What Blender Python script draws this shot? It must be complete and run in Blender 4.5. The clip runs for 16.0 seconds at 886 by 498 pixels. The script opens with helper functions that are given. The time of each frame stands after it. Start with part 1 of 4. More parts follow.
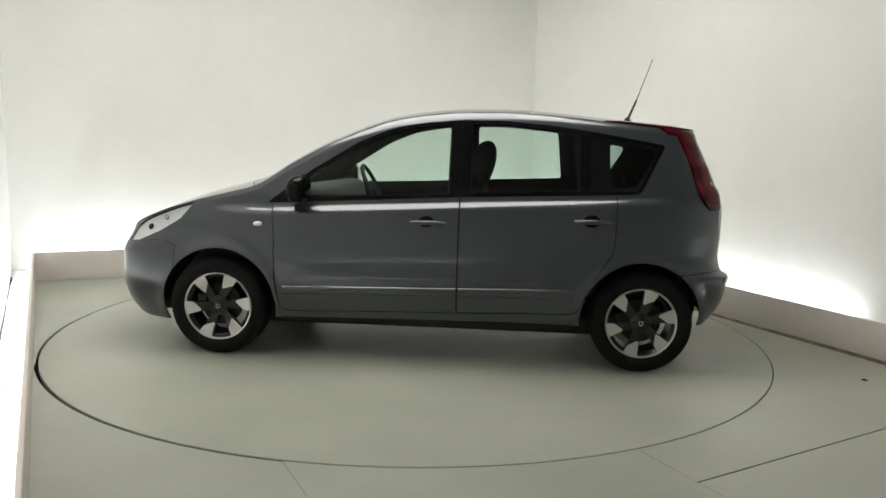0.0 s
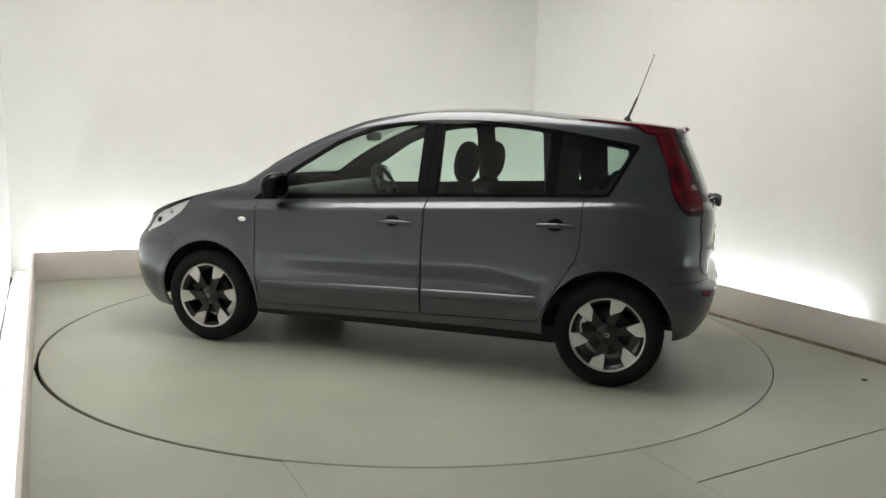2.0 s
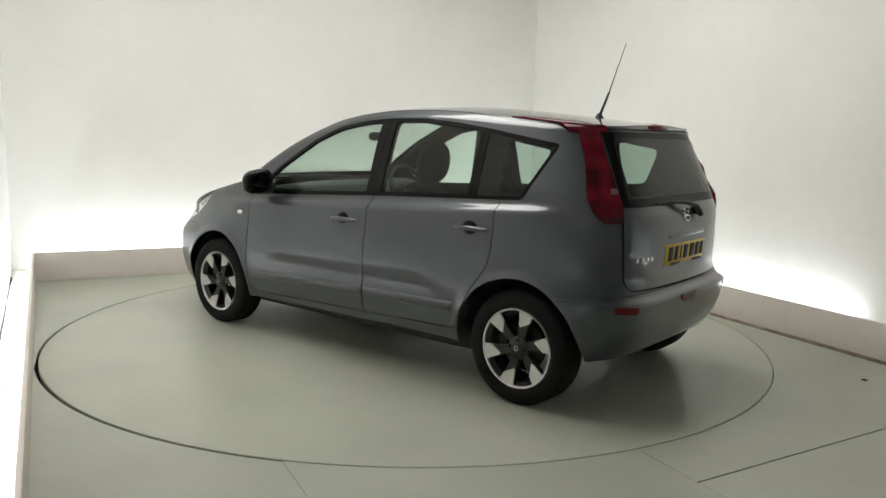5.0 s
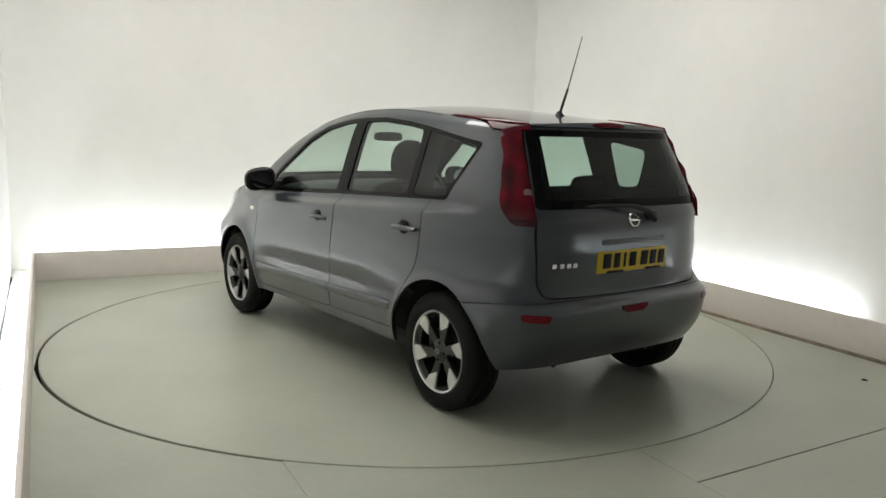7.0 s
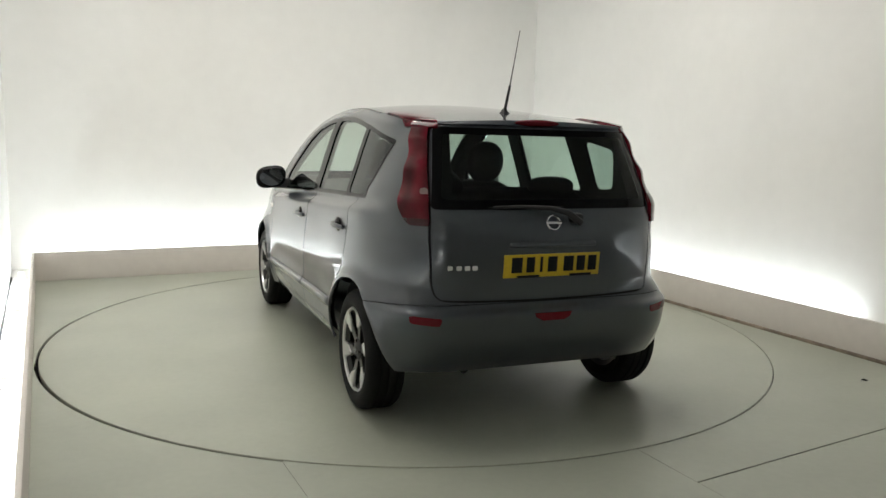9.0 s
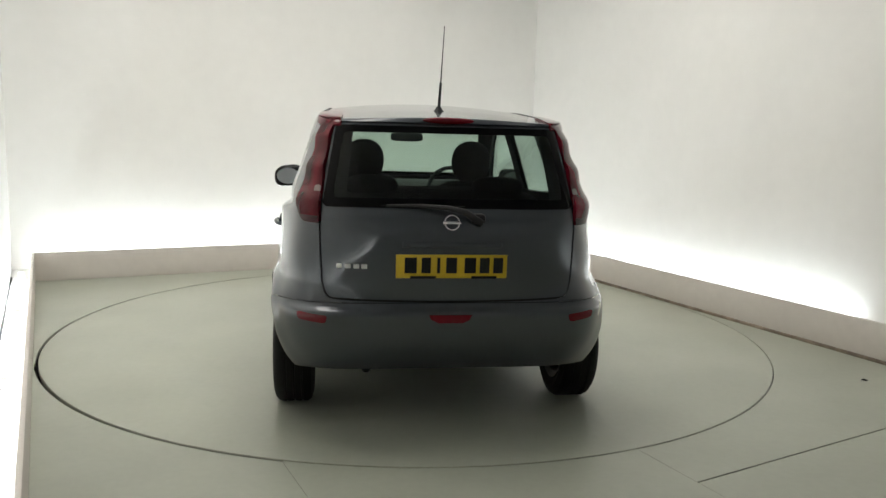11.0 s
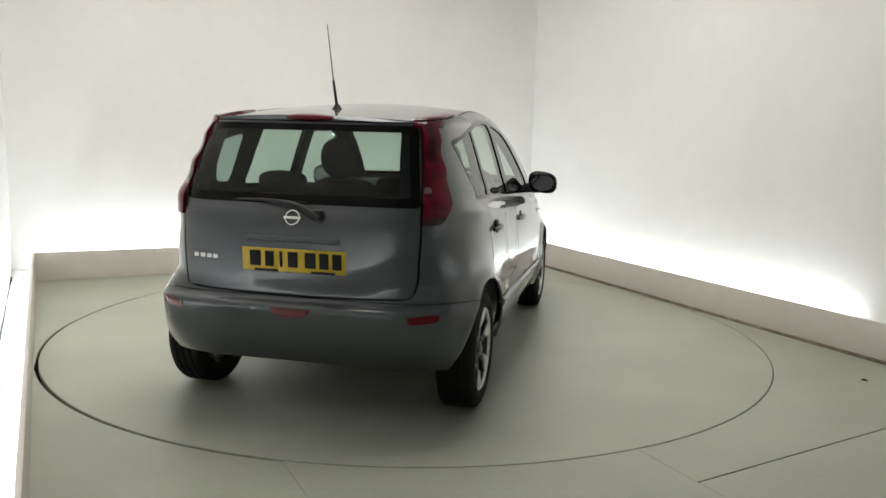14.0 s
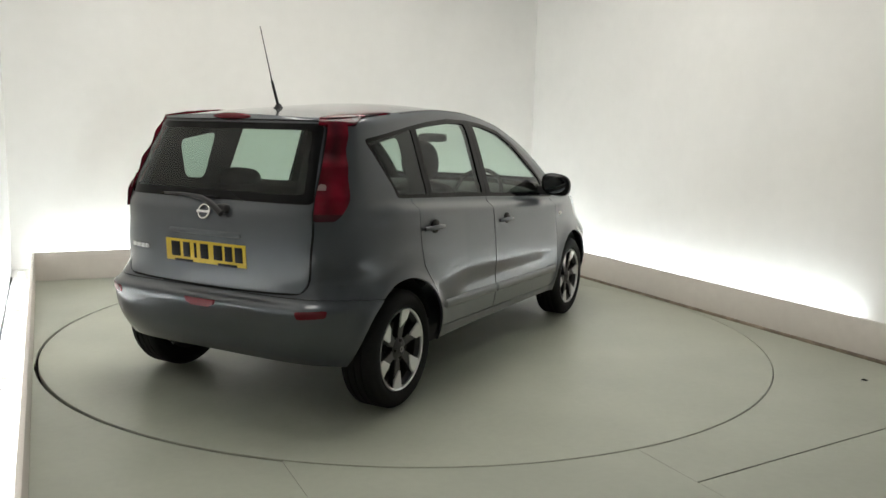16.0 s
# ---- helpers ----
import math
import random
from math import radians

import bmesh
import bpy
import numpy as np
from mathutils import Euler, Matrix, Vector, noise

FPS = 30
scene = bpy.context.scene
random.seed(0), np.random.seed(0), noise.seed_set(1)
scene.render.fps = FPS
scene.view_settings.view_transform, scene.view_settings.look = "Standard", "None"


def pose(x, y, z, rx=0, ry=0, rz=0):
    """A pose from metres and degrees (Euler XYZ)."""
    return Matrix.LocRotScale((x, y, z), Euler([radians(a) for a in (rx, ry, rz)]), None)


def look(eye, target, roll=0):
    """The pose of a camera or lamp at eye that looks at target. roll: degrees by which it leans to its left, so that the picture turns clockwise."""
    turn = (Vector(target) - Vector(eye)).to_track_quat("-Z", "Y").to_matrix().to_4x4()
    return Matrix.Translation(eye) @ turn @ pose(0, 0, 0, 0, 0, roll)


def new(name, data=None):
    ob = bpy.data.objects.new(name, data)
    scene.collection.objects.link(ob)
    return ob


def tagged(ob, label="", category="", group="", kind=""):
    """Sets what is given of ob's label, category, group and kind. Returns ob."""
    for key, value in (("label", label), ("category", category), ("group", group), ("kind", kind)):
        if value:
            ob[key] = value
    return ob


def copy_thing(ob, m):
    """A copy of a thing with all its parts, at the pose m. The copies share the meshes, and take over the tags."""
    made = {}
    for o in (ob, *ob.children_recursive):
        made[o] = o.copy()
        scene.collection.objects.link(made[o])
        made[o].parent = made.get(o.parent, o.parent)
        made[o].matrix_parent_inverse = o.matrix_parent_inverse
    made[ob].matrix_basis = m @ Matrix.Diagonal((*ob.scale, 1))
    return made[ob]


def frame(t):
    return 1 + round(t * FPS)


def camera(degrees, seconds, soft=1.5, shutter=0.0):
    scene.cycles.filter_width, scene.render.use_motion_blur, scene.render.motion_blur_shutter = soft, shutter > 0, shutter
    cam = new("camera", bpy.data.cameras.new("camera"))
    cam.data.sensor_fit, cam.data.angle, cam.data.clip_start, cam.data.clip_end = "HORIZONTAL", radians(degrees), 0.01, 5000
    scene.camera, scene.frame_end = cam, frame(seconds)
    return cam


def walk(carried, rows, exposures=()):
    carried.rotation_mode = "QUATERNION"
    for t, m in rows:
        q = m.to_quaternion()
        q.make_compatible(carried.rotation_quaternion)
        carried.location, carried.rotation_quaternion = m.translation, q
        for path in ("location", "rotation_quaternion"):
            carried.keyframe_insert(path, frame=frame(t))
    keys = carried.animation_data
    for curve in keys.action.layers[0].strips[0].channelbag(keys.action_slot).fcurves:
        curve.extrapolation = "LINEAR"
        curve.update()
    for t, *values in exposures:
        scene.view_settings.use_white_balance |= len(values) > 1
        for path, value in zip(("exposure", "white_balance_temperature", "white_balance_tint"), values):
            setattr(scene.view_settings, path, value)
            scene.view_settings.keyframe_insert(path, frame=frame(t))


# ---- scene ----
cam = camera(57.99, 16.0, soft=1.5)
EYE = Vector((0.0, -5.650, 1.4106))
AIM = EYE + Vector((0.03621, 0.98886, -0.14439))
walk(cam, [(0.0, look(EYE, AIM, 1.475)), (16.0, look(EYE, AIM, 1.475))], exposures=[(0.0, 0.06), (16.0, 0.06)])

# ---- world and light levels ----
world = bpy.data.worlds.new("studio_world")
world.use_nodes = True
world.node_tree.nodes["Background"].inputs[0].default_value = (0.5, 0.52, 0.55, 1)
world.node_tree.nodes["Background"].inputs[1].default_value = 0.02
scene.world = world
TROUGH_LIGHT = 45.0
CEILING_LIGHT = 5.6


# ---- materials ----
def mat(name, colour, rough=0.5, metal=0.0, coat=0.0, grain=0.0, grain_scale=40.0, bump=0.0, spec=0.5, emit=0.0, stain=0.0, relief=0.002, coat_rough=0.03):
    m = bpy.data.materials.new(name)
    m.use_nodes = True
    nt = m.node_tree
    b = nt.nodes["Principled BSDF"]
    b.inputs["Base Color"].default_value = (*colour, 1)
    b.inputs["Roughness"].default_value = rough
    b.inputs["Metallic"].default_value = metal
    b.inputs["Coat Weight"].default_value = coat
    b.inputs["Coat Roughness"].default_value = coat_rough
    b.inputs["Specular IOR Level"].default_value = spec
    if emit:
        b.inputs["Emission Color"].default_value = (*colour, 1)
        b.inputs["Emission Strength"].default_value = emit
    if grain or bump or stain:
        tc = nt.nodes.new("ShaderNodeTexCoord")
        fine = nt.nodes.new("ShaderNodeTexNoise")
        fine.inputs["Scale"].default_value, fine.inputs["Detail"].default_value = grain_scale, 6
        broad = nt.nodes.new("ShaderNodeTexNoise")
        broad.inputs["Scale"].default_value, broad.inputs["Detail"].default_value = 1.3, 4
        nt.links.new(tc.outputs["Object"], fine.inputs["Vector"])
        nt.links.new(tc.outputs["Object"], broad.inputs["Vector"])
        last = None
        for tex, amount in ((fine, grain), (broad, stain)):
            if not amount:
                continue
            r = nt.nodes.new("ShaderNodeMapRange")
            r.inputs["From Min"].default_value, r.inputs["From Max"].default_value = 0.25, 0.75
            r.inputs["To Min"].default_value, r.inputs["To Max"].default_value = 1 - amount, 1 + amount
            nt.links.new(tex.outputs["Fac"], r.inputs["Value"])
            mx = nt.nodes.new("ShaderNodeVectorMath")
            mx.operation = "SCALE"
            mx.inputs[0].default_value = colour
            if last:
                nt.links.new(last.outputs[0], mx.inputs[0])
            nt.links.new(r.outputs[0], mx.inputs["Scale"])
            last = mx
        if last:
            nt.links.new(last.outputs[0], b.inputs["Base Color"])
        if bump:
            bp = nt.nodes.new("ShaderNodeBump")
            bp.inputs["Strength"].default_value, bp.inputs["Distance"].default_value = bump, relief
            nt.links.new(fine.outputs["Fac"], bp.inputs["Height"])
            nt.links.new(bp.outputs[0], b.inputs["Normal"])
    return m


def glass_mat(name, tint, gloss_rough=0.0):
    m = bpy.data.materials.new(name)
    m.use_nodes = True
    nt = m.node_tree
    nt.nodes.remove(nt.nodes["Principled BSDF"])
    out = nt.nodes["Material Output"]
    tr = nt.nodes.new("ShaderNodeBsdfTransparent")
    tr.inputs[0].default_value = (*tint, 1)
    gl = nt.nodes.new("ShaderNodeBsdfGlossy")
    gl.inputs["Roughness"].default_value = gloss_rough
    lw = nt.nodes.new("ShaderNodeLayerWeight")
    lw.inputs["Blend"].default_value = 0.5
    pw = nt.nodes.new("ShaderNodeMath")
    pw.operation, pw.inputs[1].default_value = "POWER", 4.0
    fr = nt.nodes.new("ShaderNodeMath")
    fr.operation, fr.inputs[1].default_value, fr.inputs[2].default_value = "MULTIPLY_ADD", 0.82, 0.036
    nt.links.new(lw.outputs["Facing"], pw.inputs[0])
    nt.links.new(pw.outputs[0], fr.inputs[0])
    mix = nt.nodes.new("ShaderNodeMixShader")
    nt.links.new(fr.outputs[0], mix.inputs[0])
    nt.links.new(tr.outputs[0], mix.inputs[1])
    nt.links.new(gl.outputs[0], mix.inputs[2])
    nt.links.new(mix.outputs[0], out.inputs[0])
    return m


def lens_mat(name, dark, bright):
    """Clear-coated lens over a moulded reflector, its glints painted as darker and brighter cells."""
    m = mat(name, dark, 0.07, 0.0, 0.0, spec=0.26)
    nt = m.node_tree
    b = nt.nodes["Principled BSDF"]
    tc = nt.nodes.new("ShaderNodeTexCoord")
    mp = nt.nodes.new("ShaderNodeMapping")
    mp.inputs["Scale"].default_value = (13, 13, 5)
    nz = nt.nodes.new("ShaderNodeTexNoise")
    nz.inputs["Scale"].default_value, nz.inputs["Detail"].default_value = 1.0, 0
    rp = nt.nodes.new("ShaderNodeValToRGB")
    rp.color_ramp.elements[0].position, rp.color_ramp.elements[1].position = 0.22, 0.85
    rp.color_ramp.elements[0].color, rp.color_ramp.elements[1].color = (*dark, 1), (*bright, 1)
    bp = nt.nodes.new("ShaderNodeBump")
    bp.inputs["Strength"].default_value, bp.inputs["Distance"].default_value = 0.5, 0.003
    nt.links.new(tc.outputs["Object"], mp.inputs["Vector"])
    nt.links.new(mp.outputs[0], nz.inputs["Vector"])
    nt.links.new(nz.outputs["Fac"], rp.inputs["Fac"])
    nt.links.new(rp.outputs["Color"], b.inputs["Base Color"])
    nt.links.new(nz.outputs["Fac"], bp.inputs["Height"])
    nt.links.new(bp.outputs[0], b.inputs["Normal"])
    return m


PAINT = mat("grey_metallic_paint", (0.058, 0.066, 0.077), 0.36, 0.62, 1.0, spec=0.3, stain=0.03)
BLACK_GLOSS = mat("black_gloss_trim", (0.005, 0.005, 0.0055), 0.08, 0.0, 0.0, spec=0.13)
BLACK_PLASTIC = mat("black_plastic", (0.022, 0.022, 0.023), 0.5, grain=0.2, grain_scale=300, bump=0.2, spec=0.25)
RUBBER = mat("tyre_rubber", (0.0075, 0.0075, 0.0075), 0.75, spec=0.2, grain=0.25, grain_scale=120, bump=0.3)
ALLOY = mat("machined_alloy", (0.66, 0.66, 0.66), 0.28, 0.9, grain=0.05, grain_scale=400)
BLACK_ALLOY = mat("black_painted_alloy", (0.012, 0.012, 0.013), 0.3, 0.1, 0.15)
BRAKE = mat("brake_steel", (0.03, 0.029, 0.028), 0.5, 0.8, grain=0.2, grain_scale=60)
CHROME = mat("chrome", (0.8, 0.8, 0.8), 0.08, 1.0)
MIRROR = mat("mirror_silver", (0.36, 0.38, 0.40), 0.04, 1.0)
GLASS = glass_mat("green_tinted_glass", (0.76, 0.86, 0.80))
PRIVACY = glass_mat("rear_window_glass", (0.53, 0.63, 0.58))
CLEAR = glass_mat("clear_lens", (0.92, 0.94, 0.95))
RED = lens_mat("red_lamp_lens", (0.032, 0.0012, 0.004), (0.17, 0.005, 0.016))
RED_PLAIN = mat("plain_red_lens", (0.11, 0.004, 0.010), 0.12, 0.0, 0.0, spec=0.3, stain=0.1)
RED_DEEP = mat("dark_red_lens", (0.038, 0.002, 0.006), 0.08, 0.0, 0.0)
AMBER = mat("pale_lens", (0.75, 0.72, 0.68), 0.15, 0.0, 1.0)
CLEAR_RED = mat("pinkish_lens", (0.20, 0.12, 0.12), 0.15, 0.0, 1.0)
REFLECTOR = mat("lamp_reflector", (0.85, 0.85, 0.86), 0.3, 0.1)
CABIN = mat("dark_cabin_trim", (0.012, 0.012, 0.013), 0.8, spec=0.2, stain=0.2)
DASH = mat("soft_grey_dashboard_plastic", (0.055, 0.057, 0.057), 0.7, spec=0.3, stain=0.15)
FABRIC = mat("dark_seat_fabric", (0.012, 0.012, 0.014), 0.9, spec=0.2, stain=0.2)
PLATE_YELLOW = mat("yellow_plate", (0.56, 0.385, 0.012), 0.4, grain=0.06, grain_scale=80)
PLATE_BLACK = mat("plate_black", (0.008, 0.008, 0.008), 0.5, spec=0.2)
FLOOR = mat("painted_floor", (0.338, 0.354, 0.292), 0.37, grain=0.03, grain_scale=25, bump=0.05, stain=0.10)
DISC = mat("turntable_floor", (0.353, 0.369, 0.304), 0.35, grain=0.03, grain_scale=25, bump=0.05, stain=0.10)
TRIM = mat("brown_sealing_strip", (0.19, 0.155, 0.115), 0.8, grain=0.6, grain_scale=9, stain=0.4, bump=0.4, relief=0.004)
GAP = mat("dark_gap", (0.015, 0.015, 0.014), 0.9)
WALL = mat("matt_white_wall", (0.745, 0.738, 0.712), 0.9, grain=0.015, grain_scale=8, stain=0.03)
SKIRT = mat("cream_board", (0.60, 0.56, 0.515), 0.6, grain=0.03, grain_scale=14, stain=0.04)
CEIL = mat("ceiling_paint", (0.42, 0.42, 0.41), 0.9, stain=0.03)
GREY_WALL = mat("grey_studio_wall", (0.47, 0.475, 0.48), 0.9, stain=0.1)
TUBE = mat("cool_light_tube", (0.87, 0.955, 1.0), 0.5, emit=TROUGH_LIGHT)
# Same tube at a lower strength, set for the darker side wall
TUBE_WEAK = mat("dim_cool_light_tube", (0.87, 0.955, 1.0), 0.5, emit=TROUGH_LIGHT * 0.48)
TUBE_STRONG = mat("strong_cool_light_tube", (0.89, 0.96, 1.0), 0.5, emit=TROUGH_LIGHT * 0.68)
PANEL_LIGHT = mat("warm_light_panel", (1.0, 0.960, 0.895), 0.5, emit=CEILING_LIGHT)


# ---- mesh helpers ----
def link(name, data, material, parent=None, label=""):
    ob = new(name, data)
    if material and not data.materials:
        data.materials.append(material)
    if parent:
        ob.parent = parent
    if label:
        ob["label"] = label
    return ob


def part(name, bm, material, parent, label="", smooth=True):
    me = bpy.data.meshes.new(name)
    bm.normal_update()
    bm.to_mesh(me)
    bm.free()
    if smooth:
        for p in me.polygons:
            p.use_smooth = True
        me.set_sharp_from_angle(angle=radians(38))
    return link(name, me, material, parent, label)


def box(bm, size, m, bevel=0.0, seg=2):
    r = bmesh.ops.create_cube(bm, size=1.0, matrix=m @ Matrix.Diagonal((*size, 1)))
    if bevel:
        es = list({e for v in r["verts"] for e in v.link_edges})
        bmesh.ops.bevel(bm, geom=es, offset=bevel, segments=seg, affect="EDGES", profile=0.5)
    return bm


def boxed(name, size, m, material, parent=None, label="", bevel=0.0, seg=2):
    return part(name, box(bmesh.new(), size, m, bevel, seg), material, parent, label)


def lathe(bm, rows, seg=48, m=Matrix(), closed=False):
    """Spin (radius, y) rows round the local y axis."""
    rings = []
    for r, y in rows:
        rings.append([bm.verts.new(m @ Vector((r * math.cos(a), y, r * math.sin(a)))) for a in (2 * math.pi * i / seg for i in range(seg))])
    pairs = list(zip(rings, rings[1:])) + ([(rings[-1], rings[0])] if closed else [])
    for a, b in pairs:
        for i in range(seg):
            j = (i + 1) % seg
            bm.faces.new((a[i], a[j], b[j], b[i]))
    return bm


def tube(bm, points, radii, seg=10, caps=True):
    rings = []
    for i, p in enumerate(points):
        p = Vector(p)
        d = (Vector(points[min(i + 1, len(points) - 1)]) - Vector(points[max(i - 1, 0)])).normalized()
        q = d.to_track_quat("Z", "Y").to_matrix()
        rr = radii[i] if isinstance(radii, (list, tuple)) else radii
        rings.append([bm.verts.new(p + q @ Vector((rr * math.cos(a), rr * math.sin(a), 0))) for a in (2 * math.pi * k / seg for k in range(seg))])
    for a, b in zip(rings, rings[1:]):
        for k in range(seg):
            bm.faces.new((a[k], a[(k + 1) % seg], b[(k + 1) % seg], b[k]))
    if caps:
        bm.faces.new(rings[0][::-1])
        bm.faces.new(rings[-1])
    return bm


class Skin:
    """Triangles with a normal at each corner point, cut along signed distances."""

    def __init__(self, v, n, f):
        self.v, self.n, self.f = v, n, f

    def cut(self, d):
        """The piece where d is below nought."""
        v, n, f = self.v, self.n, self.f
        s = d[f] < 0
        k = s.sum(1)
        keep = [f[k == 3]]
        mixed = f[(k == 1) | (k == 2)]
        ms = s[(k == 1) | (k == 2)]
        if len(mixed):
            lone = np.where(ms.sum(1) == 1, ms.argmax(1), (~ms).argmax(1))
            i = np.arange(len(mixed))
            a, b, c = mixed[i, lone], mixed[i, (lone + 1) % 3], mixed[i, (lone + 2) % 3]
            e = np.concatenate([np.sort(np.stack([a, b], 1), 1), np.sort(np.stack([a, c], 1), 1)])
            u, inv = np.unique(e, axis=0, return_inverse=True)
            inv = inv.reshape(-1)
            t = (d[u[:, 0]] / (d[u[:, 0]] - d[u[:, 1]]))[:, None]
            nv, nn = v[u[:, 0]] * (1 - t) + v[u[:, 1]] * t, n[u[:, 0]] * (1 - t) + n[u[:, 1]] * t
            ab, ac = inv[:len(mixed)] + len(v), inv[len(mixed):] + len(v)
            one = ms.sum(1) == 1
            keep.append(np.stack([a, ab, ac], 1)[one])
            two = ~one
            keep.append(np.stack([ab, b, c], 1)[two])
            keep.append(np.stack([ab, c, ac], 1)[two])
            v, n = np.concatenate([v, nv]), np.concatenate([n, nn])
        f = np.concatenate(keep)
        used, back = np.unique(f, return_inverse=True)
        return Skin(v[used], n[used], back.reshape(-1, 3))

    def take(self, fn, gap=0.0):
        """Inside and outside of fn, parted by a gap."""
        d = fn(self.v)
        return self.cut(d + gap), self.cut(gap - d)

    def shift(self, d):
        return Skin(self.v + self.n * d, self.n, self.f)

    def mirror(self):
        s = np.array((1, -1, 1.0))
        return Skin(self.v * s, self.n * s, self.f[:, ::-1])

    def plus(self, o):
        return Skin(np.concatenate([self.v, o.v]), np.concatenate([self.n, o.n]), np.concatenate([self.f, o.f + len(self.v)]))

    def weld(self):
        key = np.round(self.v, 5)
        u, first, inv = np.unique(key, axis=0, return_index=True, return_inverse=True)
        f = inv.reshape(-1)[self.f]
        ok = (f[:, 0] != f[:, 1]) & (f[:, 1] != f[:, 2]) & (f[:, 0] != f[:, 2])
        n = np.zeros_like(u)
        np.add.at(n, inv.reshape(-1), self.n)
        n /= np.maximum(np.linalg.norm(n, axis=1, keepdims=True), 1e-9)
        return Skin(u, n, f[ok])

    def whole(self):
        return self.plus(self.mirror()).weld()

    def rim(self, depth):
        """A flange that turns inwards along the open border."""
        e = np.concatenate([self.f[:, [0, 1]], self.f[:, [1, 2]], self.f[:, [2, 0]]])
        key = np.sort(e, 1)
        u, idx, cnt = np.unique(key, axis=0, return_index=True, return_counts=True)
        b = e[idx[cnt == 1]]
        n = self.n / np.maximum(np.linalg.norm(self.n, axis=1, keepdims=True), 1e-9)
        a0, a1 = self.v[b[:, 0]], self.v[b[:, 1]]
        b0, b1 = a0 - n[b[:, 0]] * depth, a1 - n[b[:, 1]] * depth
        k = len(b)
        v = np.concatenate([a0, a1, b0, b1])
        i = np.arange(k)
        f = np.concatenate([np.stack([i, i + 2 * k, i + k], 1), np.stack([i + k, i + 2 * k, i + 3 * k], 1)])
        out = np.cross(a1 - a0, n[b[:, 0]])
        return v, np.concatenate([out] * 4), f

    def mesh(self, name, depth=0.0):
        s = self.weld()
        v, n, f = s.v, s.n, s.f
        if depth:
            rv, rn, rf = s.rim(depth)
            f = np.concatenate([f, rf + len(v)])
            v, n = np.concatenate([v, rv]), np.concatenate([n, rn])
        n = n / np.maximum(np.linalg.norm(n, axis=1, keepdims=True), 1e-9)
        me = bpy.data.meshes.new(name)
        me.from_pydata(v.tolist(), [], f.tolist())
        me.polygons.foreach_set("use_smooth", np.ones(len(f), dtype=bool))
        me.normals_split_custom_set_from_vertices(n.tolist())
        me.update()
        return me


def smooth_curve(pts):
    """A monotone cubic through (x, y) points."""
    p = np.array(sorted(pts), float)
    x, y = p[:, 0], p[:, 1]
    h = np.diff(x)
    s = np.diff(y) / h
    m = np.zeros(len(x))
    m[0], m[-1] = s[0], s[-1]
    for i in range(1, len(x) - 1):
        if s[i - 1] * s[i] > 0:
            w1, w2 = 2 * h[i] + h[i - 1], h[i] + 2 * h[i - 1]
            m[i] = (w1 + w2) / (w1 / s[i - 1] + w2 / s[i])

    def fn(q):
        q = np.clip(np.asarray(q, float), x[0], x[-1])
        i = np.clip(np.searchsorted(x, q) - 1, 0, len(x) - 2)
        t = (q - x[i]) / h[i]
        return (y[i] * (1 + 2 * t) * (1 - t) ** 2 + m[i] * h[i] * t * (1 - t) ** 2 + y[i + 1] * t * t * (3 - 2 * t) + m[i + 1] * h[i] * t * t * (t - 1))
    return fn


def poly_distance(q, pts):
    """Signed distance of points q (n, 2) to a closed polygon, below nought inside."""
    p = np.array(pts, float)
    d = np.full(len(q), 1e9)
    sign = np.ones(len(q))
    for a, b in zip(p, np.roll(p, -1, 0)):
        e, w = b - a, q - a
        t = np.clip((w @ e) / (e @ e), 0, 1)
        c = w - t[:, None] * e
        d = np.minimum(d, (c * c).sum(1))
        up, dn = a[1] <= q[:, 1], b[1] > q[:, 1]
        cr = e[0] * w[:, 1] - e[1] * w[:, 0]
        sign *= np.where((up & dn & (cr > 0)) | (~up & ~dn & (cr < 0)), -1, 1)
    return sign * np.sqrt(d)


def rounded(pts, r):
    """Polygon with its corners cut round."""
    out = []
    n = len(pts)
    for i in range(n):
        a, b, c = (Vector(pts[j % n]) for j in (i - 1, i, i + 1))
        u, v = a - b, c - b
        k = min(r, u.length * 0.45, v.length * 0.45)
        s, e = b + u.normalized() * k, b + v.normalized() * k
        for t in (0, 0.25, 0.5, 0.75, 1):
            out.append(tuple(s.lerp(b, t).lerp(b.lerp(e, t), t)))
    return out


# ---- the room: e1 runs along the back wall, e2 along the side walls towards the camera ----
ORIGIN = Vector((1.111, 3.545, 0))
TURN = -65.47 + 90
E1, E2 = Vector((0.9098, 0.4151, 0)), Vector((0.4151, -0.9098, 0))
ROOM = Matrix.Translation(ORIGIN) @ Matrix.Rotation(radians(TURN), 4, "Z")  # local x along e1, local -y along e2
HALL, SKIRT_H, BACK, RIGHT, LEFT, DEPTH = 4.4, 0.2555, 0.71, 0.71, 0.205, 9.6
WIDE = 4.932


def at(p, q, z=0):
    """Room point: p along e1 from the skirt corner, q towards the camera."""
    return ROOM @ Vector((p, -q, z))


def room_box(name, p0, p1, q0, q1, z0, z1, material, bevel=0.0, label="", kind="structure", parent=None):
    m = ROOM @ Matrix.Translation(((p0 + p1) / 2, -(q0 + q1) / 2, (z0 + z1) / 2))
    ob = boxed(name, (p1 - p0, q1 - q0, z1 - z0), m, material, parent, label, bevel)
    if not parent:
        tagged(ob, label, "", "", kind)
    return ob


